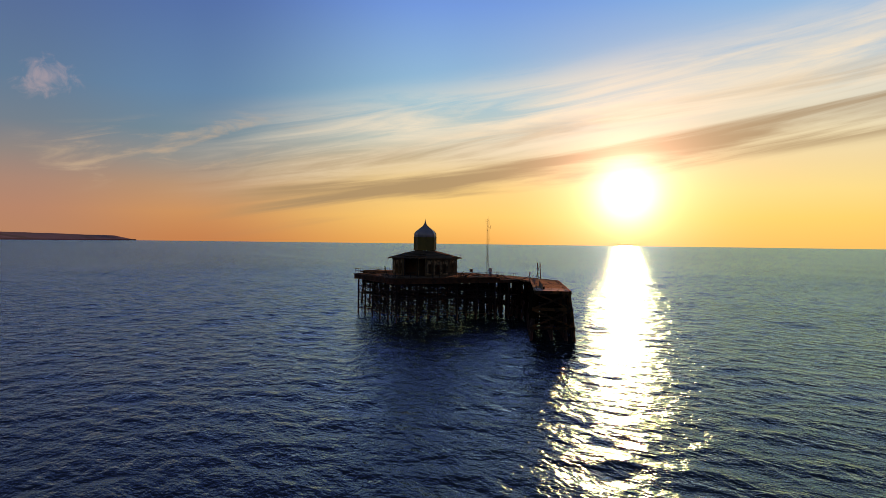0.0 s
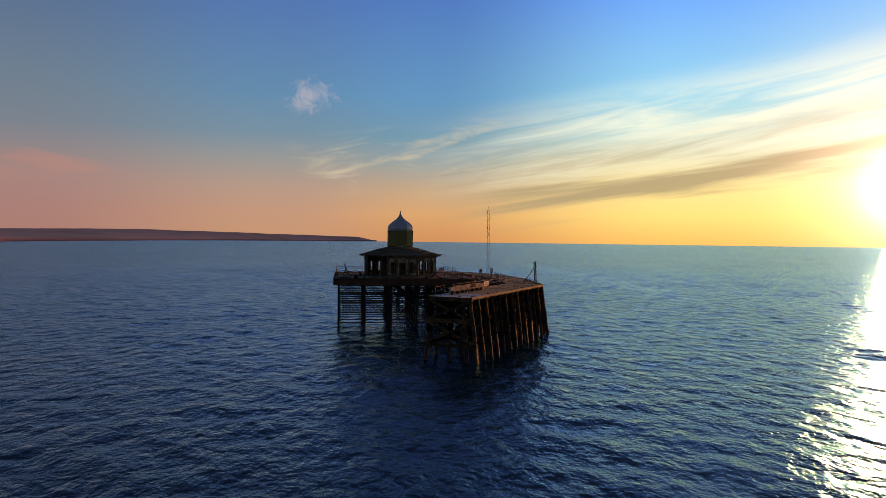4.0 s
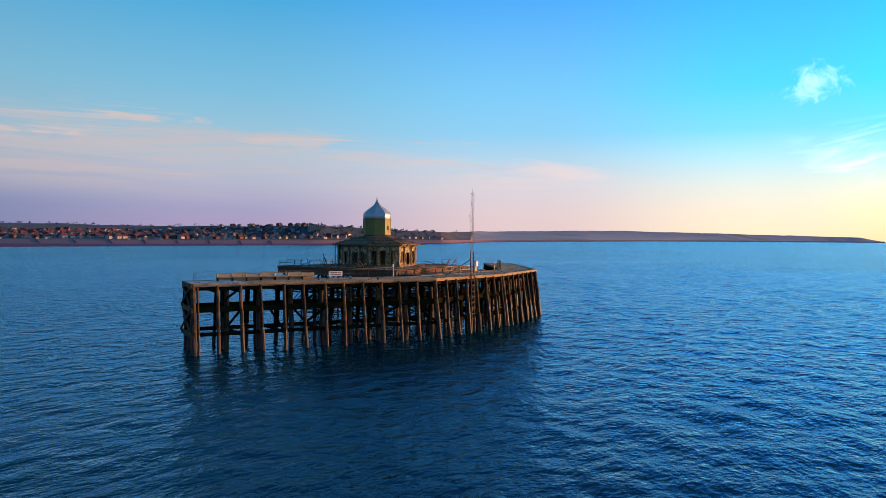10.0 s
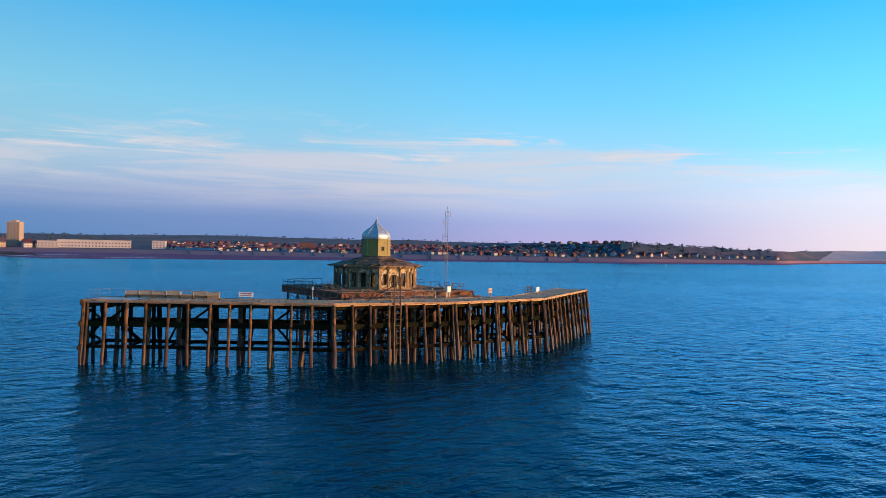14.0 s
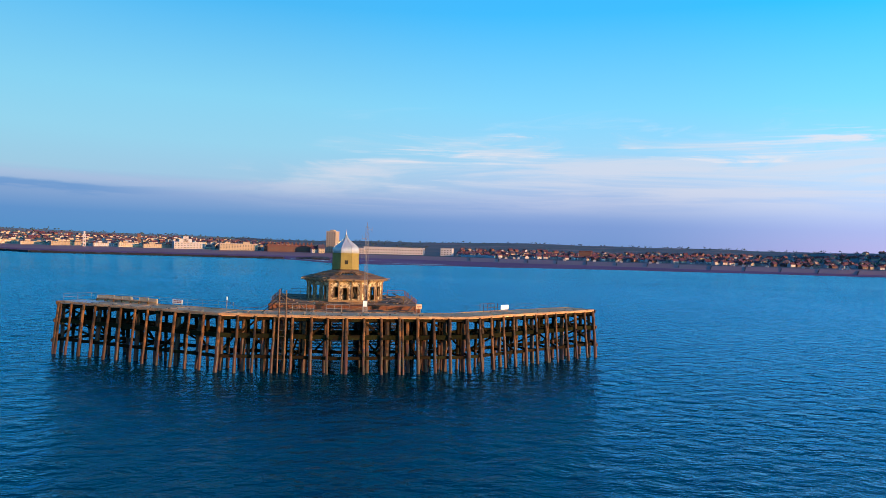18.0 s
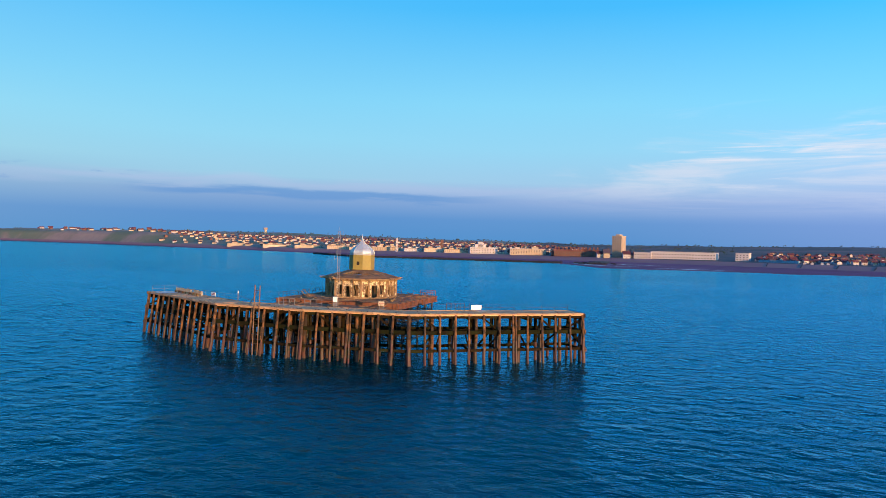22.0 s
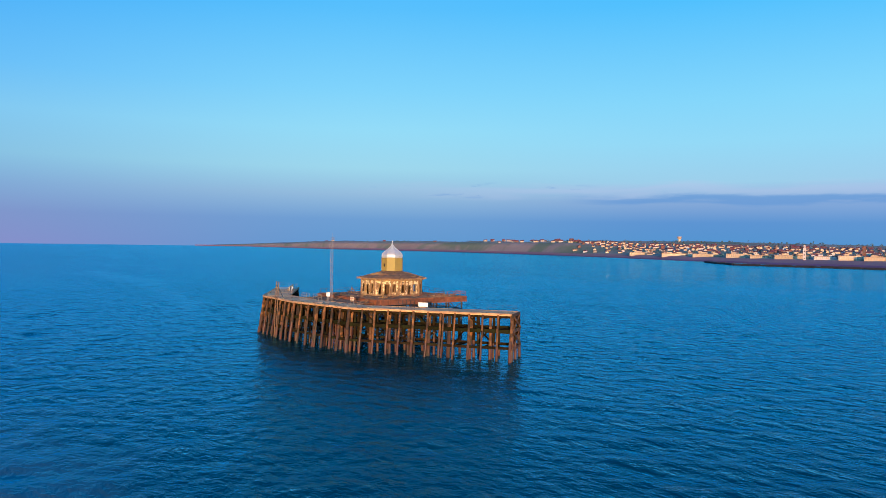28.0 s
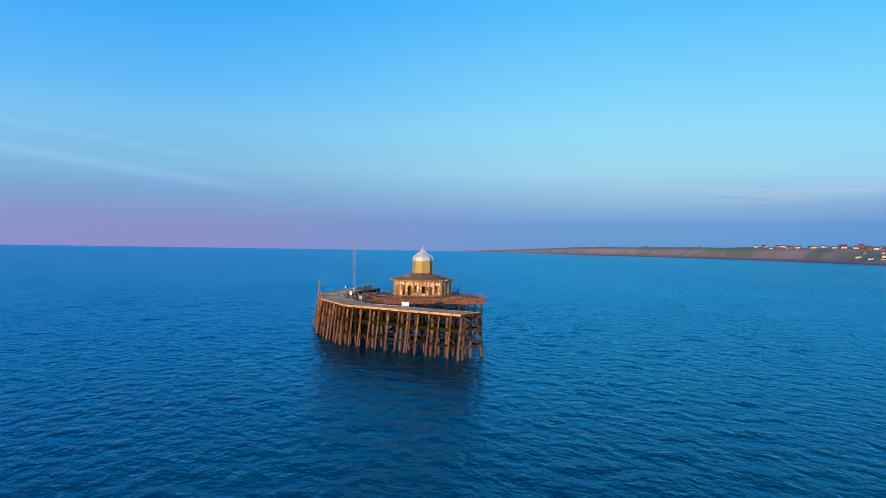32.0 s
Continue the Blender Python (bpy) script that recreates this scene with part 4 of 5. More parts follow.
def build_pavilion():
    pv = thing("domed_pavilion", (0, 0, FLOOR), "derelict eight-sided pavilion with peeling cream walls and zinc onion dome", "pavilion")
    faces = {
        0: ([(-1.75, -1.0, 0.75, 2.35), (-0.35, 0.45, 0.0, 2.2), (1.15, 1.9, 0.55, 2.4)], 10),
        45: ([(-1.7, -0.95, 0.0, 2.3), (-0.4, 0.55, 0.0, 2.35), (1.2, 1.85, 0.8, 2.4)], 8),
        90: ([(-1.9, -1.2, 0.7, 2.3), (-0.35, 0.35, 0.0, 2.1), (1.0, 1.7, 0.9, 2.3)], 7),
        135: ([(-1.5, -0.6, 0.6, 2.2), (0.6, 1.4, 0.6, 2.2)], 5),
        180: ([(-0.6, 0.4, 0.0, 2.2), (1.2, 2.2, 0.0, 2.5)], 5),
        270: ([(-1.9, -0.9, 0.5, 2.3), (-0.5, 0.5, 0.0, 2.2), (1.0, 1.8, 0.6, 2.3)], 9),
        315: ([(-1.9, -1.0, 0.35, 2.5), (-0.55, 0.35, 0.35, 2.5), (0.9, 1.8, 0.35, 2.5)], 8),
    }
    for angle, (openings, shabby) in faces.items():
        wall_face(pv, angle, openings, shabby)
    for k in range(8):
        a = 22.5 + 45 * k
        p = around(a, WALL_R, WALL_Z0)
        bar("corner_post", p, p + Vector((0, 0, WALL_Z1 - WALL_Z0)), 0.34, 0.34, TIMBER, pv)
    bar("prop", around(-125, 6.6, FLOOR), around(-128, 5.4, 12.4), 0.16, 0.16, TIMBER, pv)
    bar("prop", around(-150, 6.9, FLOOR), around(-150, 6.9, 12.4), 0.10, 0.10, IRON, pv)
    # near-black ceiling, and an added box that blocks see-through and darkens the openings
    disc = lambda r, z: [around(22.5 + 45 * k, r, z) for k in range(8)]
    g = Geo().add(disc(6.3, 12.2) + disc(6.3, 12.3), [tuple(range(8)), tuple(range(15, 7, -1))] + [(k, (k + 1) % 8, 8 + (k + 1) % 8, 8 + k) for k in range(8)])
    part("ceiling_lining", g, DARK, pv)
    g = Geo().box(-3.3, 3.3, -3.1, 3.3, FLOOR, 12.25)
    part("inner_room", g, BOARD, pv)
    # roof: rafters, and boards with gaps
    for k in range(8):
        a0, a1 = -22.5 + 45 * k, 22.5 + 45 * k
        for i in range(6):
            a = a0 + (a1 - a0) * (i + 0.5) / 6
            cut = math.cos(radians(22.5)) / math.cos(radians(a - (a0 + a1) / 2))
            out = EAVE_R * cut * random.uniform(0.99, 1.06)
            bar("rafter", around(a, 2.35, ROOF_TOP - 0.1), around(a, out, 12.33 - random.uniform(0, 0.08)), 0.1, 0.16, TIMBER, pv)
        rows = 9
        for r in range(rows):
            q0, q1 = r / rows, (r + 1) / rows
            if random.random() < (0.26 if 1 < r < 8 else 0.05):
                continue
            r0, r1 = 2.3 + (EAVE_R - 2.3) * q0, 2.3 + (EAVE_R - 2.3) * q1
            z0, z1 = ROOF_TOP + (12.42 - ROOF_TOP) * q0, ROOF_TOP + (12.42 - ROOF_TOP) * q1
            b0, b1 = a0, a1
            if random.random() < 0.3 and r > 2:
                b0, b1 = (a0 + random.uniform(4, 22), a1) if random.random() < 0.5 else (a0, a1 - random.uniform(4, 22))
            def on(a, rr, z):
                return around(a, rr * math.cos(radians(22.5)) / math.cos(radians(a - (a0 + a1) / 2)), z)
            lift = random.uniform(0, 0.03)
            top = [on(b0, r0, z0 + 0.05 + lift), on(b1, r0, z0 + 0.05 + lift), on(b1, r1 + 0.05, z1 + 0.05), on(b0, r1 + 0.05, z1 + 0.05)]
            bot = [p - Vector((0, 0, 0.05)) for p in top]
            g = Geo().add(top + bot, [(0, 1, 2, 3), (7, 6, 5, 4), (0, 4, 5, 1), (1, 5, 6, 2), (2, 6, 7, 3), (3, 7, 4, 0)])
            part("roof_board", g, ROOF, pv)
        if k != 5:
            bar("eave_board", around(a0, EAVE_R, 12.36), around(a1, EAVE_R, 12.36), 0.09, 0.26, TIMBER, pv)
    # ragged board ends along the eaves, and slipped timber on the slopes
    for i in range(110):
        a = random.uniform(0, 360)
        cut = math.cos(radians(22.5)) / math.cos(radians((a + 22.5) % 45 - 22.5))
        r0 = EAVE_R * cut
        bar("eave_splinter", around(a, r0 - 0.5, 12.47), around(a + random.uniform(-3, 3), r0 + random.uniform(0.05, 0.5), 12.42 - random.uniform(0.02, 0.3)), random.uniform(0.05, 0.16), 0.04, random.choice((ROOF, TIMBER, BOARD)), pv)
    for i in range(70):
        a, q = random.uniform(0, 360), random.uniform(0.25, 0.9)
        cut = math.cos(radians(22.5)) / math.cos(radians((a + 22.5) % 45 - 22.5))
        b, q2 = a + random.uniform(-14, 14), min(max(q + random.uniform(-0.3, 0.3), 0.15), 1.0)
        cut2 = math.cos(radians(22.5)) / math.cos(radians((b + 22.5) % 45 - 22.5))
        r1, r2 = 2.3 + (EAVE_R - 2.3) * q, 2.3 + (EAVE_R - 2.3) * q2
        bar("slipped_batten", around(a, r1 * cut, ROOF_TOP + (12.42 - ROOF_TOP) * q + 0.1), around(b, r2 * cut2, ROOF_TOP + (12.42 - ROOF_TOP) * q2 + 0.1), random.uniform(0.05, 0.14), 0.05, random.choice((ROOF, TIMBER, BOARD)), pv)
    for a in (28, -20, -68, 118, -118, 70):
        bar("loose_rafter", around(a, 6.9, 12.5), around(a + 2, 7.75, 12.42 + random.uniform(-0.1, 0.15)), 0.09, 0.12, TIMBER, pv)
    # drum: eight faces on a low vented ring
    turn0 = 3.0
    ring = Geo()
    for k in range(18):
        a = turn0 + 20 * k
        p = around(a, 1.98, ROOF_TOP - 0.1)
        ring.beam(p, p + Vector((0, 0, 0.42)), 0.34, 0.3, (math.sin(radians(a)), -math.cos(radians(a)), 0))
    part("vent_ring", ring, BOARD, pv)
    d = part("drum", Geo().add([around(turn0 + 22.5 + 45 * k, DRUM_R - 0.08, z) for z in (13.95, DRUM_TOP) for k in range(8)], [tuple(range(8)), tuple(range(15, 7, -1))] + [(k, (k + 1) % 8, 8 + (k + 1) % 8, 8 + k) for k in range(8)]), DRUM, pv, "olive yellow painted eight-sided drum")
    for k in range(8):
        a = turn0 + 45 * k
        apo = DRUM_R * math.cos(radians(22.5))
        m = Matrix.Rotation(radians(a), 4, "Z") @ Matrix.Translation((0, -apo, 0))
        half = DRUM_R * math.sin(radians(22.5))
        g = Geo()
        if k == 0:
            g.box(-half, -0.28, -0.04, 0.05, 13.95, DRUM_TOP, m)
            g.box(0.28, half, -0.04, 0.05, 13.95, DRUM_TOP, m)
            g.box(-0.28, 0.28, -0.035, 0.05, 13.95, 14.75, m)
            g.box(-0.28, 0.28, -0.035, 0.05, 15.4, DRUM_TOP, m)
        else:
            g.box(-half, half, -0.04, 0.05, 13.95, DRUM_TOP, m)
        f = part("drum_panel", g, DRUM, d)
        if k == 0:
            h = Geo()
            h.box(-0.28, 0.28, 0.01, 0.04, 14.75, 15.4, m)
            part("drum_window", h, DARK, d, "small dark square window")
        e = around(a + 22.5, DRUM_R + 0.02, 13.95)
        bar("drum_corner", e, e + Vector((0, 0, DRUM_TOP - 13.95)), 0.12, 0.12, DRUM, d)
    for z, r, h in ((DRUM_TOP + 0.02, DRUM_R + 0.10, 0.12), (13.98, DRUM_R + 0.08, 0.14)):
        for k in range(8):
            a = turn0 + 22.5 + 45 * k
            bar("cornice", around(a, r, z), around(a + 45, r, z), 0.14, h, DRUM, d)
    # onion dome in eight gores
    prof = [(2.34, 16.52), (2.44, 16.8), (2.45, 17.1), (2.36, 17.4), (2.18, 17.65), (1.9, 17.9), (1.55, 18.15), (1.17, 18.4), (0.82, 18.65), (0.54, 18.9), (0.33, 19.15), (0.18, 19.4), (0.09, 19.7), (0.04, 19.95)]
    prof = [(r * 0.93, z) for r, z in prof]
    for k in range(8):
        a0, a1 = turn0 - 22.5 + 45 * k, turn0 + 22.5 + 45 * k
        n = 6
        verts, fs = [], []
        for r, z in prof:
            for i in range(n):
                q = i / (n - 1)
                p, p2 = around(a0, r, z), around(a1, r, z)
                c = p.lerp(p2, q)
                swell = 1 + 0.02 * math.sin(math.pi * q) * min(1, r)
                verts.append(Vector((c.x * swell, c.y * swell, z)))
        for j in range(len(prof) - 1):
            for i in range(n - 1):
                fs.append((j * n + i, j * n + i + 1, (j + 1) * n + i + 1, (j + 1) * n + i))
        ob = part("dome_gore", Geo().add(verts, fs), ZINC, pv)
        for pz in ob.data.polygons:
            pz.use_smooth = True
        g = Geo()
        for (r, z), (r2, z2) in zip(prof, prof[1:]):
            g.beam(around(a1, r + 0.015, z), around(a1, r2 + 0.015, z2), 0.07, 0.05, (math.sin(radians(a1)), -math.cos(radians(a1)), 0))
        part("dome_seam", g, ZINC, pv)
    g = Geo()
    g.pole((0, 0, 19.85), (0, 0, 20.05), 0.07, 0.05, 8)
    g.pole((0, 0, 20.0), (0, 0, 20.1), 0.10, 0.10, 8)
    g.pole((0, 0, 20.08), (0, 0, 20.45), 0.035, 0.02, 6)
    part("finial", g, ZINC, pv)


build_pavilion()

# ---- things on the decks ----


def build_mast():
    mx, my, z0, z1 = 2.75, -16.4, 8.16, 20.7
    ms = thing("radio_mast", (mx, my, z0), "slim galvanised lattice radio mast with aerials", "mast")
    r = 0.26
    legs = [Vector((mx + r * math.cos(a), my + r * math.sin(a), 0)) for a in (0.4, 0.4 + 2.094, 0.4 + 4.189)]
    for p in legs:
        part("mast_leg", Geo().pole((p.x, p.y, z0), (p.x, p.y, z1), 0.028, 0.024, 6), GALV, ms)
    n = 22
    for i in range(n):
        za, zb = z0 + (z1 - z0) * i / n, z0 + (z1 - z0) * (i + 1) / n
        for k in range(3):
            p, q = legs[k], legs[(k + 1) % 3]
            bar("lacing", (p.x, p.y, za), (q.x, q.y, zb), 0.014, 0.014, GALV, ms)
    part("aerial", Geo().pole((mx, my, z1 - 0.2), (mx, my, 21.4), 0.03, 0.02, 6), GALV, ms)
    for z, d, l in ((20.2, (1, 0.2), 0.7), (18.9, (-1, -0.3), 0.75), (17.0, (-0.8, 0.5), 0.6), (16.2, (-1, 0.1), 0.7)):
        v = Vector((d[0], d[1], 0)).normalized() * l
        bar("cross_arm", (mx, my, z), (mx + v.x, my + v.y, z), 0.04, 0.04, GALV, ms)
        part("aerial", Geo().pole((mx + v.x, my + v.y, z - 0.3), (mx + v.x, my + v.y, z + 0.5), 0.025, 0.02, 6), GALV, ms)
    cb = thing("equipment_cabinet", (mx - 0.1, my - 0.65, 8.16), "white equipment cabinet at the foot of the mast", "cabinet")
    part("body", Geo().box(mx - 0.35, mx + 0.25, my - 0.95, my - 0.5, 9.1, 9.9), WHITE, cb)
    part("cap", Geo().box(mx - 0.4, mx + 0.3, my - 1.0, my - 0.45, 9.9, 9.96), GALV, cb)
    for x in (mx - 0.28, mx + 0.18):
        bar("leg", (x, my - 0.7, 8.15), (x, my - 0.7, 9.1), 0.08, 0.3, GALV, cb)


def sign_board(name, at, turn, w, h, z, posts, label, bars=2, face=WHITE):
    """A board on posts; its words are too small to read, so they stand as bars."""
    m = Matrix.Translation((at[0], at[1], 0)) @ Matrix.Rotation(radians(turn), 4, "Z")
    sg = thing(name, (at[0], at[1], TOP), label, "sign")
    b = part("board", Geo().box(-w / 2, w / 2, -0.03, 0.03, z - h / 2, z + h / 2, m), face, sg)
    for i in range(bars):
        zz = z + h * (0.5 - (i + 0.75) / (bars + 0.5)) 
        for s in (-0.038, 0.038):
            x = -w * 0.38
            g = Geo()
            while x < w * 0.36:
                l = random.uniform(0.06, 0.16) * w
                g.box(x, min(x + l, w * 0.4), s - 0.006, s + 0.006, zz - h * 0.11, zz + h * 0.11, m)
                x += l + 0.03 * w
            part("letter_bar", g, LETTER, b)
    for x in posts:
        bar("post", m @ Vector((x, 0.06, TOP - 0.05)), m @ Vector((x, 0.06, z + h / 2)), 0.08, 0.08, GALV, sg)
    return sg


def build_clutter():
    sign_board("warning_sign", (-24.6, -10.75), -31.5, 1.85, 0.62, 8.82, (-0.75, 0.75), "white warning board with red lettering on the jetty edge")
    sign_board("warning_sign", (24.9, -10.8), 33.8, 1.75, 0.72, 8.82, (-0.7, 0.7), "plain sunlit white board on the jetty edge", 0)
    sign_board("small_sign", (10.6, -16.6), 20, 0.95, 0.7, 9.15, (-0.3, 0.3), "dull tan square notice board on thin posts", 1, CONCRETE)
    # slender posts by the jetty's bend
    tp = thing("mooring_posts", (-8.6, -22.6, 0), "pair of tall weathered timber posts with ladder rungs", "posts")
    me = pile_mesh("tall_post", BOARD, 0.10, 0.09)
    for x in (-9.05, -8.15):
        stand((x - 0.05, -22.75, -1.2), (x, -22.25, 11.55 + 0.1 * (x < -9)), me, "tall_post", tp)
    for i in range(12):
        z = 2.2 + i * 0.78
        bar("rung", (-9.05, -22.55, z), (-8.15, -22.55, z), 0.07, 0.07, IRON, tp)
    bar("stay", (-8.7, -22.2, 10.6), (-11.6, -19.6, 8.25), 0.09, 0.09, IRON, tp)
    # broken timber shelter back along the east arm
    sh = thing("shelter_wall", (-33, -6.3, TOP), "low broken run of mottled tan concrete wall", "wall")
    a, b = Vector((-37.8, -3.5, 0)), Vector((-27.6, -9.8, 0))
    d = (b - a).normalized()
    o = Vector((-d.y, d.x, 0))
    n = 7
    for i in range(n):
        p, q = a + d * (i * 12.0 / n), a + d * ((i + 1) * 12.0 / n - 0.12)
        h = 0.72 + random.uniform(-0.1, 0.08)
        if i != 4:
            bar("wall_panel", p + Vector((0, 0, TOP + 0.12 + h / 2)), q + Vector((0, 0, TOP + 0.12 + h / 2)), 0.22, h, CONCRETE, sh)
        else:
            bar("wall_panel", p + Vector((0, 0, TOP + 0.35)), q + Vector((0, 0, TOP + 0.35)), 0.22, 0.42, CONCRETE, sh)
        bar("panel_post", p + Vector((0, 0, TOP - 0.02)), p + Vector((0, 0, TOP + 0.88)), 0.2, 0.26, CONCRETE, sh)
        bar("panel_cap", p + Vector((0, 0, TOP + 0.16 + h)), q + Vector((0, 0, TOP + 0.16 + h)), 0.22, 0.08, EDGE, sh)
        bar("bench_slat", p + o * -0.35 + Vector((0, 0, TOP + 0.45)), q + o * -0.35 + Vector((0, 0, TOP + 0.45)), 0.4, 0.06, EDGE, sh)
        bar("bench_leg", p + o * -0.3 + Vector((0, 0, TOP - 0.02)), p + o * -0.3 + Vector((0, 0, TOP + 0.43)), 0.3, 0.08, PILE, sh)
    # lamp stump
    lp = thing("lamp_stump", (-17.0, -13.4, TOP), "short grey steel post with a white lamp box", "lamp")
    bar("post", (-17.0, -14.6, TOP - 0.02), (-17.0, -14.6, 9.9), 0.1, 0.1, GALV, lp)
    bar("lamp_box", (-17.0, -14.6, 9.5), (-17.0, -14.6, 9.95), 0.17, 0.17, WHITE, lp)
    # thin rails on the arms
    E1, E2, E3 = edge_at(0, 0.03, WIDE - 0.2), edge_at(0, 0.98, WIDE - 0.2), edge_at(0, 0.01, 0.5)
    railing("jetty_railing", [(E3.x, E3.y), (E1.x, E1.y), (E2.x, E2.y)], 1.1, 2.9, GALV, "thin wire railing along the jetty edge", (1.0, 0.55), 0.02, TOP, 0.12)
    W1, W2, W3 = edge_at(3, 0.12, WIDE - 0.25), edge_at(3, 0.99, WIDE - 0.25), edge_at(3, 0.99, 2.0)
    railing("jetty_railing", [(W1.x, W1.y), (W2.x, W2.y), (W3.x, W3.y)], 1.0, 2.4, IRON, "thin rusty steel railing along the jetty edge", (1.0, 0.55), 0.02, TOP, 0.45)
    g1, g2 = edge_at(3, 0.22, WIDE - 0.3), edge_at(3, 0.36, WIDE - 0.3)
    railing("guard_frame", [(g1.x, g1.y), (g2.x, g2.y)], 1.25, 0.8, IRON, "dark steel guard frame beside the white board", (1.0, 0.5), 0.06, TOP, 0.1)
    for x0, x1 in ((-7.6, -4.6), (-2.8, 0.4)):
        railing("short_railing", [(x0, -17.3), (x1, -17.3)], 1.15, 1.0, GALV, "short bent steel railing on the link deck", (1.0, 0.5), 0.05, TOP - 0.05)
    # loose boards and beams on the platform
    for i in range(46):
        x, y = random.uniform(-10.5, 10.5), random.uniform(-10.8, 10.5)
        if math.hypot(x, y) < 7.6:
            continue
        a, l = random.uniform(0, math.pi), random.uniform(1.2, 4.2)
        p = Vector((x, y, FLOOR + 0.06))
        q = p + Vector((math.cos(a) * l, math.sin(a) * l, random.choice((0.0, 0.0, 0.02, 0.35))))
        q.x, q.y = max(min(q.x, 10.9), -10.9), max(min(q.y, 10.9), -10.9)
        if math.hypot(q.x, q.y) < 7.2:
            continue
        if BOARD.name not in BARS:
            BARS[BOARD.name] = shared_bar(BOARD)
        ob = part("loose_board", BARS[BOARD.name], BOARD, None, "", bar_pose(p, q, random.uniform(0.15, 0.3), 0.1))
        tagged(ob, "rotten brown loose board lying on the platform", "board", "loose boards on the platform")
    for i in range(12):
        x, y = random.uniform(-9.5, 9.5), random.uniform(-17.3, -12.2)
        if abs(x - 2.7) < 1.0:
            continue
        a, l = random.uniform(-0.6, 0.6), random.uniform(1.5, 3.6)
        q = Vector((min(x + math.cos(a) * l, 10), max(min(y + math.sin(a) * l, -12), -17.4), 8.25 + random.choice((0, 0.02, 0.5))))
        ob = part("loose_beam", BARS[BOARD.name], BOARD, None, "", bar_pose((x, y, 8.22), q, 0.2, 0.14))
        tagged(ob, "fallen timber beam lying on the link deck", "beam", "fallen beams on the link deck")


def build_wreckage():
    """Broken timbers standing and lying on the platform, and a slack cable."""
    rng = random.Random(9)
    for x, y, count, words in ((-8.9, -4.2, 13, "heap of broken dark timbers beside the pavilion"), (-6.8, -13.6, 9, "tangle of splintered boards on the link deck"), (8.8, -8.2, 9, "heap of rotten boards by the platform corner")):
        z = FLOOR if y > -11 else 8.15
        hp = thing("timber_heap", (x, y, z), words, "timber", "timber heaps")
        for i in range(count):
            a, l = rng.uniform(0, 6.28), rng.uniform(0.7, 2.0)
            p = Vector((x + rng.uniform(-0.9, 0.9), y + rng.uniform(-0.9, 0.9), z + 0.04))
            q = p + Vector((math.cos(a) * l * 0.7, math.sin(a) * l * 0.7, rng.choice((0.06, 0.3, 0.7, 1.1))))
            bar("timber", p, q, rng.uniform(0.08, 0.2), 0.08, rng.choice((BOARD, BEAM, TIMBER)), hp)
    sp = thing("leaning_spar", (-1.8, 9.2, FLOOR), "thin dark leaning timber spar on the platform", "spar")
    bar("spar", (-1.8, 9.0, FLOOR), (-2.1, 9.7, FLOOR + 1.9), 0.12, 0.12, BEAM, sp)
    bar("stay", (-1.9, 9.9, FLOOR), (-2.0, 9.45, FLOOR + 1.2), 0.08, 0.08, BEAM, sp)
    a, b = Vector((-10.9, -10.9, 9.0)), Vector((-17.0, -14.6, 9.3))
    g = Geo()
    pts = [a.lerp(b, i / 14) - Vector((0, 0, 1.15 * math.sin(math.pi * i / 14))) for i in range(15)]
    pts = [Vector((p.x, p.y, max(p.z, 8.28))) if p.y < -12 else p for p in pts]
    side = (b - a).cross(Vector((0, 0, 1))).normalized() * 0.03
    rise = Vector((0, 0, 0.03))
    ring = [p + o for p in pts for o in (side, rise, -side, -rise)]
    g.add(ring, [(i * 4 + k, i * 4 + (k + 1) % 4, i * 4 + 4 + (k + 1) % 4, i * 4 + 4 + k) for i in range(14) for k in range(4)] + [(0, 1, 2, 3), (59, 58, 57, 56)])
    tagged(part("slack_cable", g, IRON, None), "slack black cable sagging between platform and jetty", "cable")


def build_rubble():
    """Weathered scraps, shell and broken concrete strewn over the jetty deck and the platform."""
    rng = random.Random(5)
    for name, mat, words, count in (("deck_rubble", CONCRETE, "small broken lumps of pale concrete and shell on the decks", 330), ("deck_scrap", IRON, "dark scraps of weed, iron and timber on the decks", 230)):
        g = Geo()
        for i in range(count):
            if rng.random() < 0.72:
                k = rng.randrange(4)
                p = edge_at(k, rng.uniform(0.02, 0.98), rng.choice((rng.uniform(0.2, 5.0), rng.gauss(0.4, 0.2))))
                p.z = TOP + 0.01
            else:
                p = Vector((rng.uniform(-10.8, 10.8), rng.uniform(-10.8, 10.8), FLOOR + 0.02))
                if p.xy.length < 6.8:
                    continue
            s = rng.uniform(0.03, 0.1)
            m = Matrix.Translation(p) @ Matrix.Rotation(rng.uniform(0, 6.3), 4, "Z") @ Matrix.Rotation(rng.gauss(0, 0.3), 4, "X")
            pts = [m @ Vector((x * s * rng.uniform(0.6, 1.8), y * s * rng.uniform(0.5, 1.2), z * s * rng.uniform(0.5, 1.2))) for z in (0, 1) for x, y in ((-1, -1), (1, -1), (1, 1), (-1, 1))]
            g.add(pts, [(0, 3, 2, 1), (4, 5, 6, 7), (0, 1, 5, 4), (1, 2, 6, 5), (2, 3, 7, 6), (3, 0, 4, 7)])
        tagged(part(name, g, mat, None), words, "rubble", "", "stuff")


build_mast()
build_clutter()
build_wreckage()
build_rubble()

# ---- the town ----


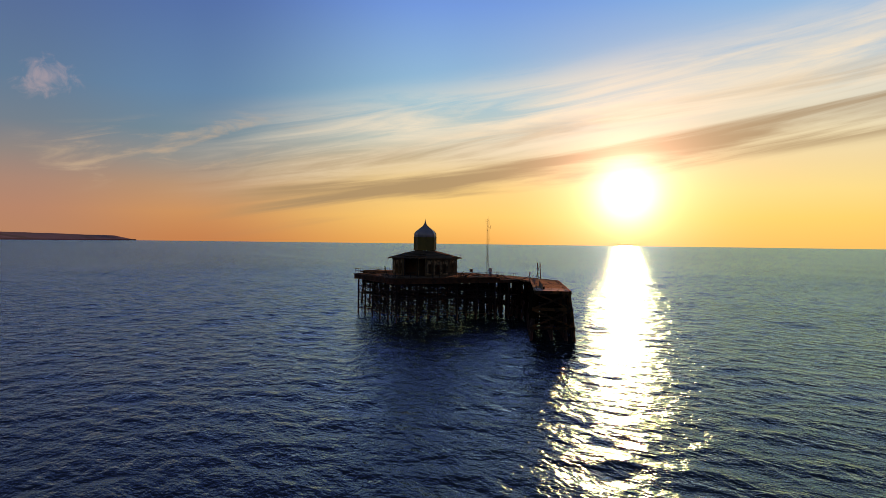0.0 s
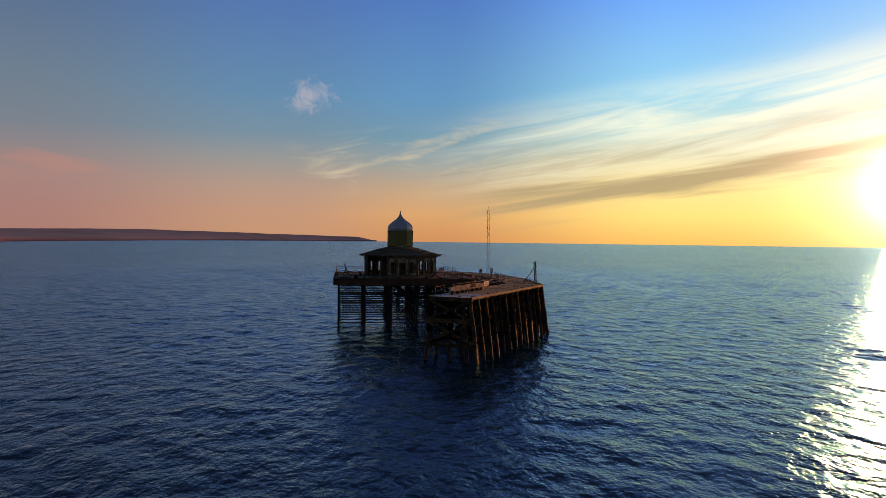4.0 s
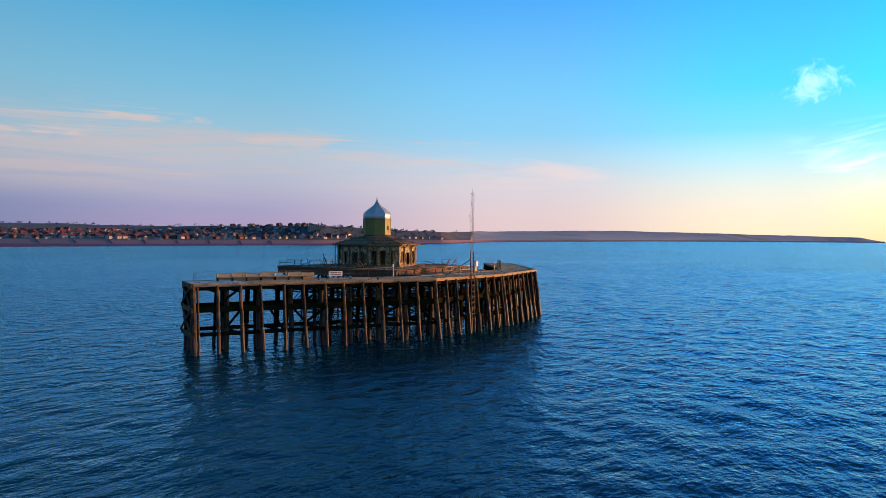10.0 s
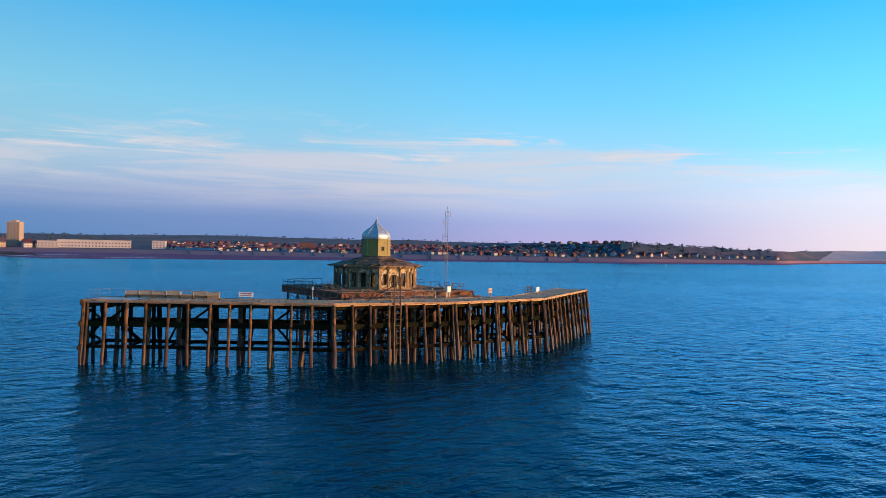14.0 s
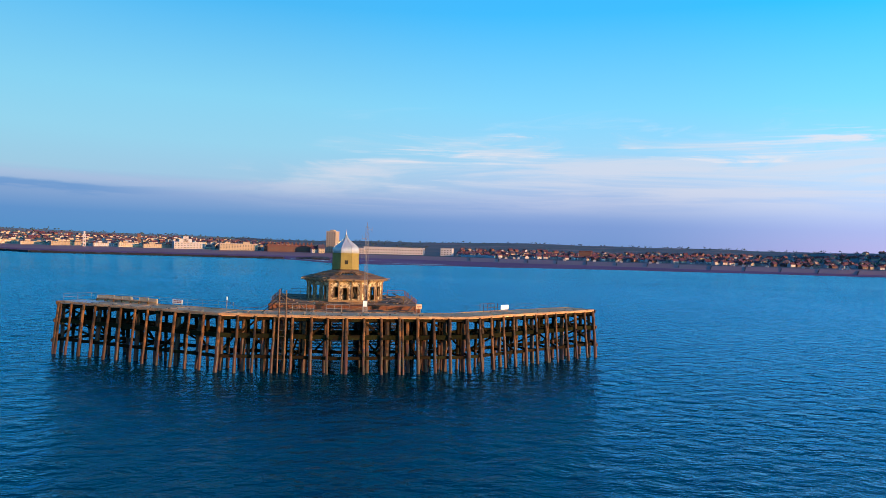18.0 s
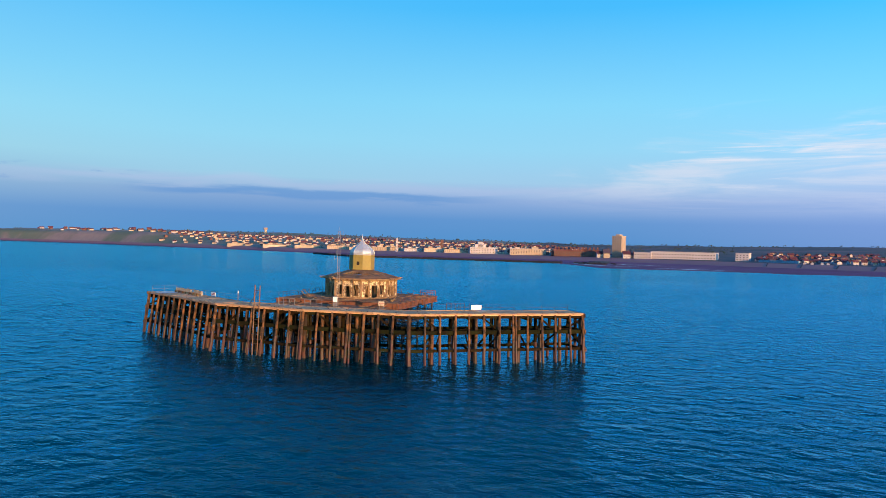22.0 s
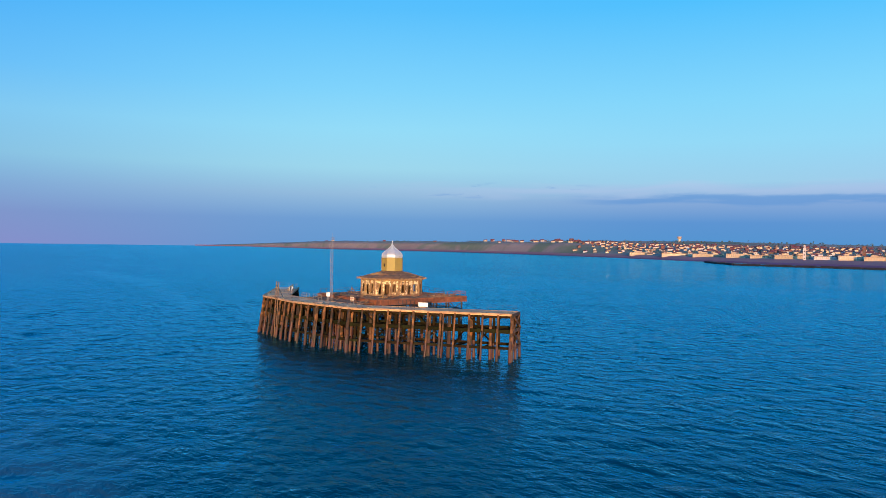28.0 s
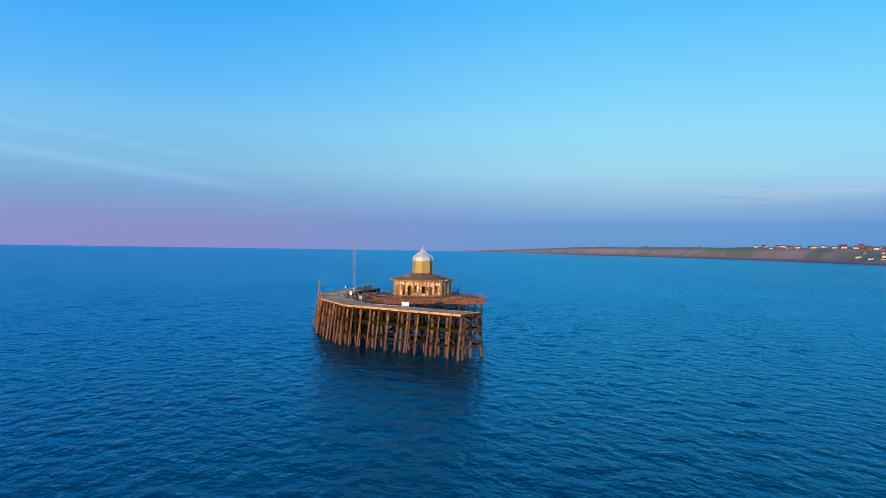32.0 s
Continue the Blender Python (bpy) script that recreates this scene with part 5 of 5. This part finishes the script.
def gable_meshes():
    """Unit house parts: walls with gables and two roof slopes; 1 wide, 1 deep, eaves at 1."""
    w = Geo().add([(-0.5, -0.5, -0.6), (0.5, -0.5, -0.6), (0.5, 0.5, -0.6), (-0.5, 0.5, -0.6), (-0.5, -0.5, 1), (0.5, -0.5, 1), (0.5, 0.5, 1), (-0.5, 0.5, 1), (-0.5, 0, 1.55), (0.5, 0, 1.55)],
                  [(0, 1, 5, 4), (2, 3, 7, 6), (1, 2, 6, 9, 5), (3, 0, 4, 8, 7), (0, 3, 2, 1)])
    r = Geo()
    for s in (-1, 1):
        r.add([(-0.56, s * 0.58, 0.92), (0.56, s * 0.58, 0.92), (0.56, 0, 1.62), (-0.56, 0, 1.62), (-0.56, s * 0.58, 0.86), (0.56, s * 0.58, 0.86), (0.56, 0, 1.55), (-0.56, 0, 1.55)],
              [(0, 1, 2, 3), (7, 6, 5, 4), (0, 4, 5, 1), (1, 5, 6, 2), (2, 6, 7, 3), (3, 7, 4, 0)])
    c = Geo().box(0.22, 0.34, -0.08, 0.08, 1.3, 1.9)
    return w, r, c


PANE = Geo().box(-0.5, 0.5, -0.5, 0.5, 0, 1).mesh("window")
PANE.materials.append(GLASS)


def pane(parent, m, x, y, z, wide, high, name="window"):
    """One window or door leaf, set into a wall's face."""
    part(name, PANE, None, parent, "", m @ Matrix.Translation((x, y, z)) @ Matrix.Diagonal((wide, 0.03 if y > -1 else 0.12, high, 1)))


def house_maker(wall_mat, roof_mat):
    w, r, c = gable_meshes()
    made = {}
    for key, g, mat in (("wall", w, wall_mat), ("roof", r, roof_mat), ("chimney", c, WALL_BRICK)):
        made[key] = g.mesh(key)
        made[key].materials.append(mat)
    return made


HOUSES = {"white": house_maker(WALL_WHITE, TILE_RED), "cream": house_maker(WALL_CREAM, TILE_GREY), "brick": house_maker(WALL_BRICK, TILE_RED)}
HOUSE_WORDS = {"white": "white rendered house with a red tiled roof", "cream": "cream rendered house with a grey slate roof", "brick": "red brick house with a tiled roof"}


FAR = {}


def house(az, d, wide, deep, high, style, twist=0.0, group="houses of the town", far=False):
    p = spot(az, d)
    z = ground(az, d)
    if far:
        m = Matrix.Translation((p.x, p.y, z)) @ Matrix.Rotation(radians(-az + twist), 4, "Z") @ Matrix.Diagonal((wide, deep, high, 1))
        for key in ("wall", "roof", "chimney"):
            me = HOUSES[style][key]
            g = FAR.setdefault((key, style), Geo())
            g.add([m @ v.co for v in me.vertices], [tuple(f.vertices) for f in me.polygons])
        return
    h = thing("house", (p.x, p.y, z), HOUSE_WORDS[style], "house", group)
    m = Matrix.Translation((p.x, p.y, z)) @ Matrix.Rotation(radians(-az + twist), 4, "Z") @ Matrix.Diagonal((wide, deep, high, 1))
    for key in ("wall", "roof", "chimney"):
        part(key, HOUSES[style][key], None, h, "", m)
    for x in (-0.3, 0.0, 0.3):
        for zz in (0.25, 0.68):
            if x == 0.0 and zz < 0.5:
                pane(h, m, x, -0.5, 0.02, 0.12, 0.4, "door")
            else:
                pane(h, m, x, -0.5, zz, 0.16, 0.17)


def block(name, az, d, wide, deep, high, mat, label, category, storeys, bays, roof_mat=TILE_GREY, twist=0.0, sink=3.0, steps=()):
    """A flat-roofed seafront block with rows of windows."""
    p = spot(az, d)
    z = ground(az, d)
    b = thing(name, (p.x, p.y, z), label, category)
    m = Matrix.Translation((p.x, p.y, z)) @ Matrix.Rotation(radians(-az + twist), 4, "Z")
    high *= 1.0 if storeys > 6 or wide < 6 else 0.76
    part("wall", Geo().box(-wide / 2, wide / 2, -deep / 2, deep / 2, -sink, high, m), mat, b)
    part("roof", Geo().box(-wide / 2 - 0.3, wide / 2 + 0.3, -deep / 2 - 0.3, deep / 2 + 0.3, high, high + 0.6, m), roof_mat, b)
    for x0, x1, h2 in steps:
        part("upper_storey", Geo().box(x0, x1, -deep / 3, deep / 3, high + 0.6, high + 0.6 + h2, m), mat, b)
    for s in range(storeys):
        z0 = 1.0 + s * (high - 1.0) / storeys
        for i in range(bays):
            x = -wide / 2 + wide * (i + 0.5) / bays
            w = wide / bays * 0.2
            pane(b, m, x, -deep / 2, z0, 2 * w, (high - 1.0) / storeys * 0.38)
    return b


def build_town():
    rng = random.Random(11)
    block("tower_block", -0.25, 977, 15, 14, 31, WALL_CREAM, "tall cream concrete tower block on the sea front", "tower block", 11, 4, WALL_CREAM, -24, steps=((-3, 3, 2.2),))
    block("leisure_hall", 5.2, 968, 88, 30, 12.5, WALL_WHITE, "long low cream leisure hall on the sea front", "hall", 2, 22, WALL_WHITE, -6)
    block("hall_wing", 1.9, 962, 24, 24, 10.5, WALL_WHITE, "lower cream wing beside the long hall", "hall", 2, 6, WALL_WHITE, -6)
    block("flat_block", 9.9, 944, 17, 14, 13.5, WALL_WHITE, "square cream flat block", "flats", 3, 4, WALL_WHITE, -8)
    block("terrace", -3.9, 985, 66, 14, 10, WALL_BRICK, "red brick seafront terrace with many bays", "terrace", 3, 16, TILE_RED, 4)
    for i in range(12):
        house(-5.7 + i * 0.33, 984, 5.2, 13, 7.2, "brick", 90, "gables of the seafront terrace")
    block("hotel_row", -8.2, 1000, 55, 14, 12, WALL_CREAM, "cream four-storey seafront hotel row", "hotel", 4, 14, WALL_WHITE, 6, steps=((6, 16, 2.5), (-20, -12, 1.5)))
    block("stepped_building", -12.2, 1025, 44, 18, 12, WALL_WHITE, "white stepped seafront building with a raised centre", "building", 3, 10, WALL_WHITE, 10, steps=((-14, 4, 4.5), (-9, -1, 8.5)))
    for az, w, h in ((-14.6, 40, 6.5), (-16.6, 34, 8), (-18.5, 30, 6), (-20.9, 50, 7), (-23.3, 34, 5.5), (-25.1, 40, 7.5), (-27.6, 52, 6), (-30.4, 46, 5.5), (-33.2, 50, 6)):
        block("seafront_row", az, coast(az)[1] + 25, w, 13, h, WALL_CREAM if rng.random() < 0.7 else WALL_WHITE, "cream three-storey seafront row", "building", 3, 12, TILE_GREY, 10, steps=((-w * 0.3, -w * 0.1, 2), (w * 0.15, w * 0.3, 1.5)))
    block("clock_tower", -19.9, coast(-19.9)[1] + 2, 4.0, 4.0, 17, WALL_WHITE, "slender pale clock tower on the promenade", "tower", 3, 1, WALL_WHITE, 0, steps=((-1.2, 1.2, 4.5),))
    block("church_tower", -15.9, 1090, 4.5, 4.5, 19, WALL_BRICK, "dark brick tower above the roofs", "tower", 2, 1, TILE_GREY)
    block("cliff_hotel", 49.6, 1035, 17, 12, 10, WALL_CREAM, "grey hotel on the headland", "hotel", 3, 5, TILE_GREY, 0, steps=((-8, -4, 3),))
    block("red_block", 22.0, 960, 18, 12, 14, WALL_BRICK, "red brick block of flats", "flats", 4, 5, TILE_RED)
    p, z = spot(-30.9, 1960), ground(-30.9, 1960)
    wt = thing("water_tower", (p.x, p.y, z), "pale water tower on the hill", "water tower")
    part("shaft", Geo().pole((p.x, p.y, z - 2), (p.x, p.y, 50), 3.4, 3.0, 10), WALL_CREAM, wt)
    part("tank", Geo().pole((p.x, p.y, 49.5), (p.x, p.y, 55), 6.0, 6.0, 12), WALL_CREAM, wt)
    # houses in rows along the front and up the slopes
    az = 11.0
    while az < 61:
        f = coast(az)[1]
        house(az, f + rng.uniform(28, 45), rng.uniform(6, 10), rng.uniform(5, 7), rng.uniform(2.5, 3.6), rng.choice(("white", "white", "white", "brick", "cream")), az + rng.choice((18, 18, 108, 5)) + rng.uniform(-12, 12))
        az += rng.uniform(0.4, 0.75)
    for row, (d0, d1) in enumerate(((60, 90), (100, 140), (150, 200), (210, 300), (300, 420))):
        az = 11.0
        while az < 49:
            house(az, coast(az)[1] + rng.uniform(d0, d1), rng.uniform(6, 10), rng.uniform(5, 7), rng.uniform(2.4, 3.4), rng.choice(("white", "brick", "brick", "cream")), az + rng.choice((18, 18, 108, 5)) + rng.uniform(-12, 12), far=row > 0)
            az += rng.uniform(0.35, 0.95) if row else rng.uniform(0.8, 1.5)
    for row in range(8):
        az = -39.0 + row * 0.3
        while az < 0 - row:
            w, f, r, h = coast(az)
            d = f + 50 + row * (r - f) * 0.085 + rng.uniform(-18, 18)
            house(az, d, rng.uniform(6, 12), rng.uniform(5.5, 7.5), rng.uniform(2.4, 3.8), rng.choice(("cream", "cream", "brick", "white", "cream")), az + rng.choice((45, 45, 20, 135)) + rng.uniform(-15, 15), far=row > 2)
            az += rng.uniform(0.8, 1.4) if row < 3 else rng.uniform(0.33, 0.72)
    az = -60.0
    while az < -39:
        w, f, r, h = coast(az)
        house(az, r - rng.uniform(10, 60), rng.uniform(8, 12), 7, rng.uniform(2.4, 3.6), rng.choice(("white", "cream", "brick")), az + rng.uniform(10, 70), far=True)
        az += rng.choice((0.35, 0.5, 0.9, 4.2))
    for i in range(34):
        az = rng.uniform(-47, -37.5)
        w, f, r, h = coast(az)
        house(az, f + (r - f) * rng.uniform(0.35, 0.95), rng.uniform(8, 13), 8, rng.uniform(3.4, 4.6), rng.choice(("white", "cream", "brick")), az + rng.uniform(10, 70), far=True)
    back = thing("far_houses", spot(-20, 1300), "pale and red-roofed houses crowded on the slope behind the front", "houses", "", "stuff")
    for (key, style), g in FAR.items():
        part(key, g, HOUSES[style][key].materials[0], back)
    # beach huts
    az = 14.0
    hut = HOUSES["white"]
    while az < 46:
        d = coast(az)[1] + 4
        p, z = spot(az, d), ground(az, d)
        if rng.random() < 0.5:
            az += 0.7
            continue
        h = thing("beach_hut", (p.x, p.y, z), "small white beach hut above the shingle", "hut", "beach huts")
        m = Matrix.Translation((p.x, p.y, z)) @ Matrix.Rotation(radians(-az + 90), 4, "Z") @ Matrix.Diagonal((2.4, 3.6, 1.9, 1))
        for key in ("wall", "roof"):
            part(key, hut[key], None, h, "", m)
        az += rng.uniform(0.35, 0.8)
    # hoarding, breakwater and the landward stump of the pier
    p, q = spot(11.2, 925), spot(14.2, 905)
    solo("hoarding", Geo().beam(p + Vector((0, 0, 8.6)), q + Vector((0, 0, 8.6)), 3, 3.4), BLUE, "long blue hoarding on the promenade", "hoarding")
    g = Geo()
    pts = [spot(-27, 1010), spot(-24, 850), spot(-14, 800), spot(-4.6, 770)]
    for a, b in zip(pts, pts[1:]):
        n = max(2, int((b - a).length / 9))
        for i in range(n):
            u, v = a.lerp(b, i / n), a.lerp(b, (i + 1.05) / n)
            j = rng.uniform(-0.4, 0.4)
            g.beam(u + Vector((0, 0, 0.9 + j)), v + Vector((0, 0, 0.9 + j)), rng.uniform(9, 12), 3.0)
    solo("breakwater", g, STONE, "dark rock breakwater running out from the town", "breakwater", "structure")
    st = thing("pier_stump", spot(-1.6, 800), "dark landward stump of the old pier", "pier")
    m = Matrix.Rotation(radians(1.4), 4, "Z")
    part("deck", Geo().box(-10, 12, 745, 945, 1.7, 2.3, m), STONE, st)
    for i in range(26):
        for x in (-9, 0, 11):
            y = 747 + i * 7.6
            part("leg", Geo().pole(m @ Vector((x, y, -1)), m @ Vector((x, y, 1.8)), 0.5, 0.5, 6), STONE, st)
    heap = Geo()
    for i in range(70):
        u, v = rng.uniform(-26, 22), rng.uniform(742, 812)
        s = rng.uniform(1.2, 4.5)
        q = m @ Matrix.Translation((u, v, rng.uniform(0.2, 1.3))) @ Matrix.Rotation(rng.uniform(0, 3.1), 4, "Z") @ Matrix.Rotation(rng.gauss(0, 0.25), 4, "X")
        heap.box(-s, s, -s * 0.6, s * 0.6, -0.6, rng.uniform(0.3, 1.3), q)
    solo("rock_apron", heap, STONE, "dark scattered rocks at the end of the pier stump", "rocks", "stuff")
    for az, d, w, high, style in ((-1.75, 962, 12, 6, "white"), (-1.25, 958, 9, 7.5, "cream"), (0.45, 955, 10, 6.5, "white"), (0.85, 962, 12, 5, "cream"), (1.25, 958, 8, 4.5, "white")):
        house(az, d, w, 9, high, style, az + 15, "low buildings round the tower block")
    # groynes on the beach
    for az in np.arange(12, 46, 2.6):
        w, f, r, h = coast(az)
        a, b = spot(az, f - 6, ground(az, f - 6) + 0.1), spot(az + 0.1, f - 50, ground(az, f - 50) + 0.1)
        tagged(part("groyne", Geo().beam(a, b, 0.5, 0.6), BEAM, None), "dark timber groyne across the shingle", "groyne", "groynes on the beach")
    # far trees in clumps, with ragged outlines
    def clump(g, c, size):
        for _ in range(rng.randint(5, 8)):
            o = Vector((rng.gauss(0, 0.42), rng.gauss(0, 0.42), abs(rng.gauss(0.35, 0.25)))) * size
            r = size * rng.uniform(0.18, 0.38)
            pts = [c + o + Vector(v) * r * rng.uniform(0.75, 1.25) for v in ((1, 0, 0), (-1, 0, 0), (0, 1, 0), (0, -1, 0), (0, 0, 1), (0, 0, -0.8))]
            g.add(pts, [(0, 2, 4), (2, 1, 4), (1, 3, 4), (3, 0, 4), (2, 0, 5), (1, 2, 5), (3, 1, 5), (0, 3, 5)])
    g = Geo()
    for _ in range(1300):
        u = rng.random()
        if u < 0.42:
            az = rng.uniform(11, 60)
            f = coast(az)[1]
            d = f + abs(rng.gauss(0, 130)) + 55
        elif u < 0.8:
            az = rng.uniform(-42, 8)
            w, f, r, h = coast(az)
            d = f + 90 + (r - f) * rng.random() ** 0.8
        else:
            az = rng.uniform(-62, 62)
            w, f, r, h = coast(az)
            d = r + rng.uniform(-60, 60)
        clump(g, spot(az, d, ground(az, d)), rng.uniform(2.0, 4.8))
    solo("woods", g, LEAF, "dark green trees and hedges among the houses", "trees", "stuff")


build_town()
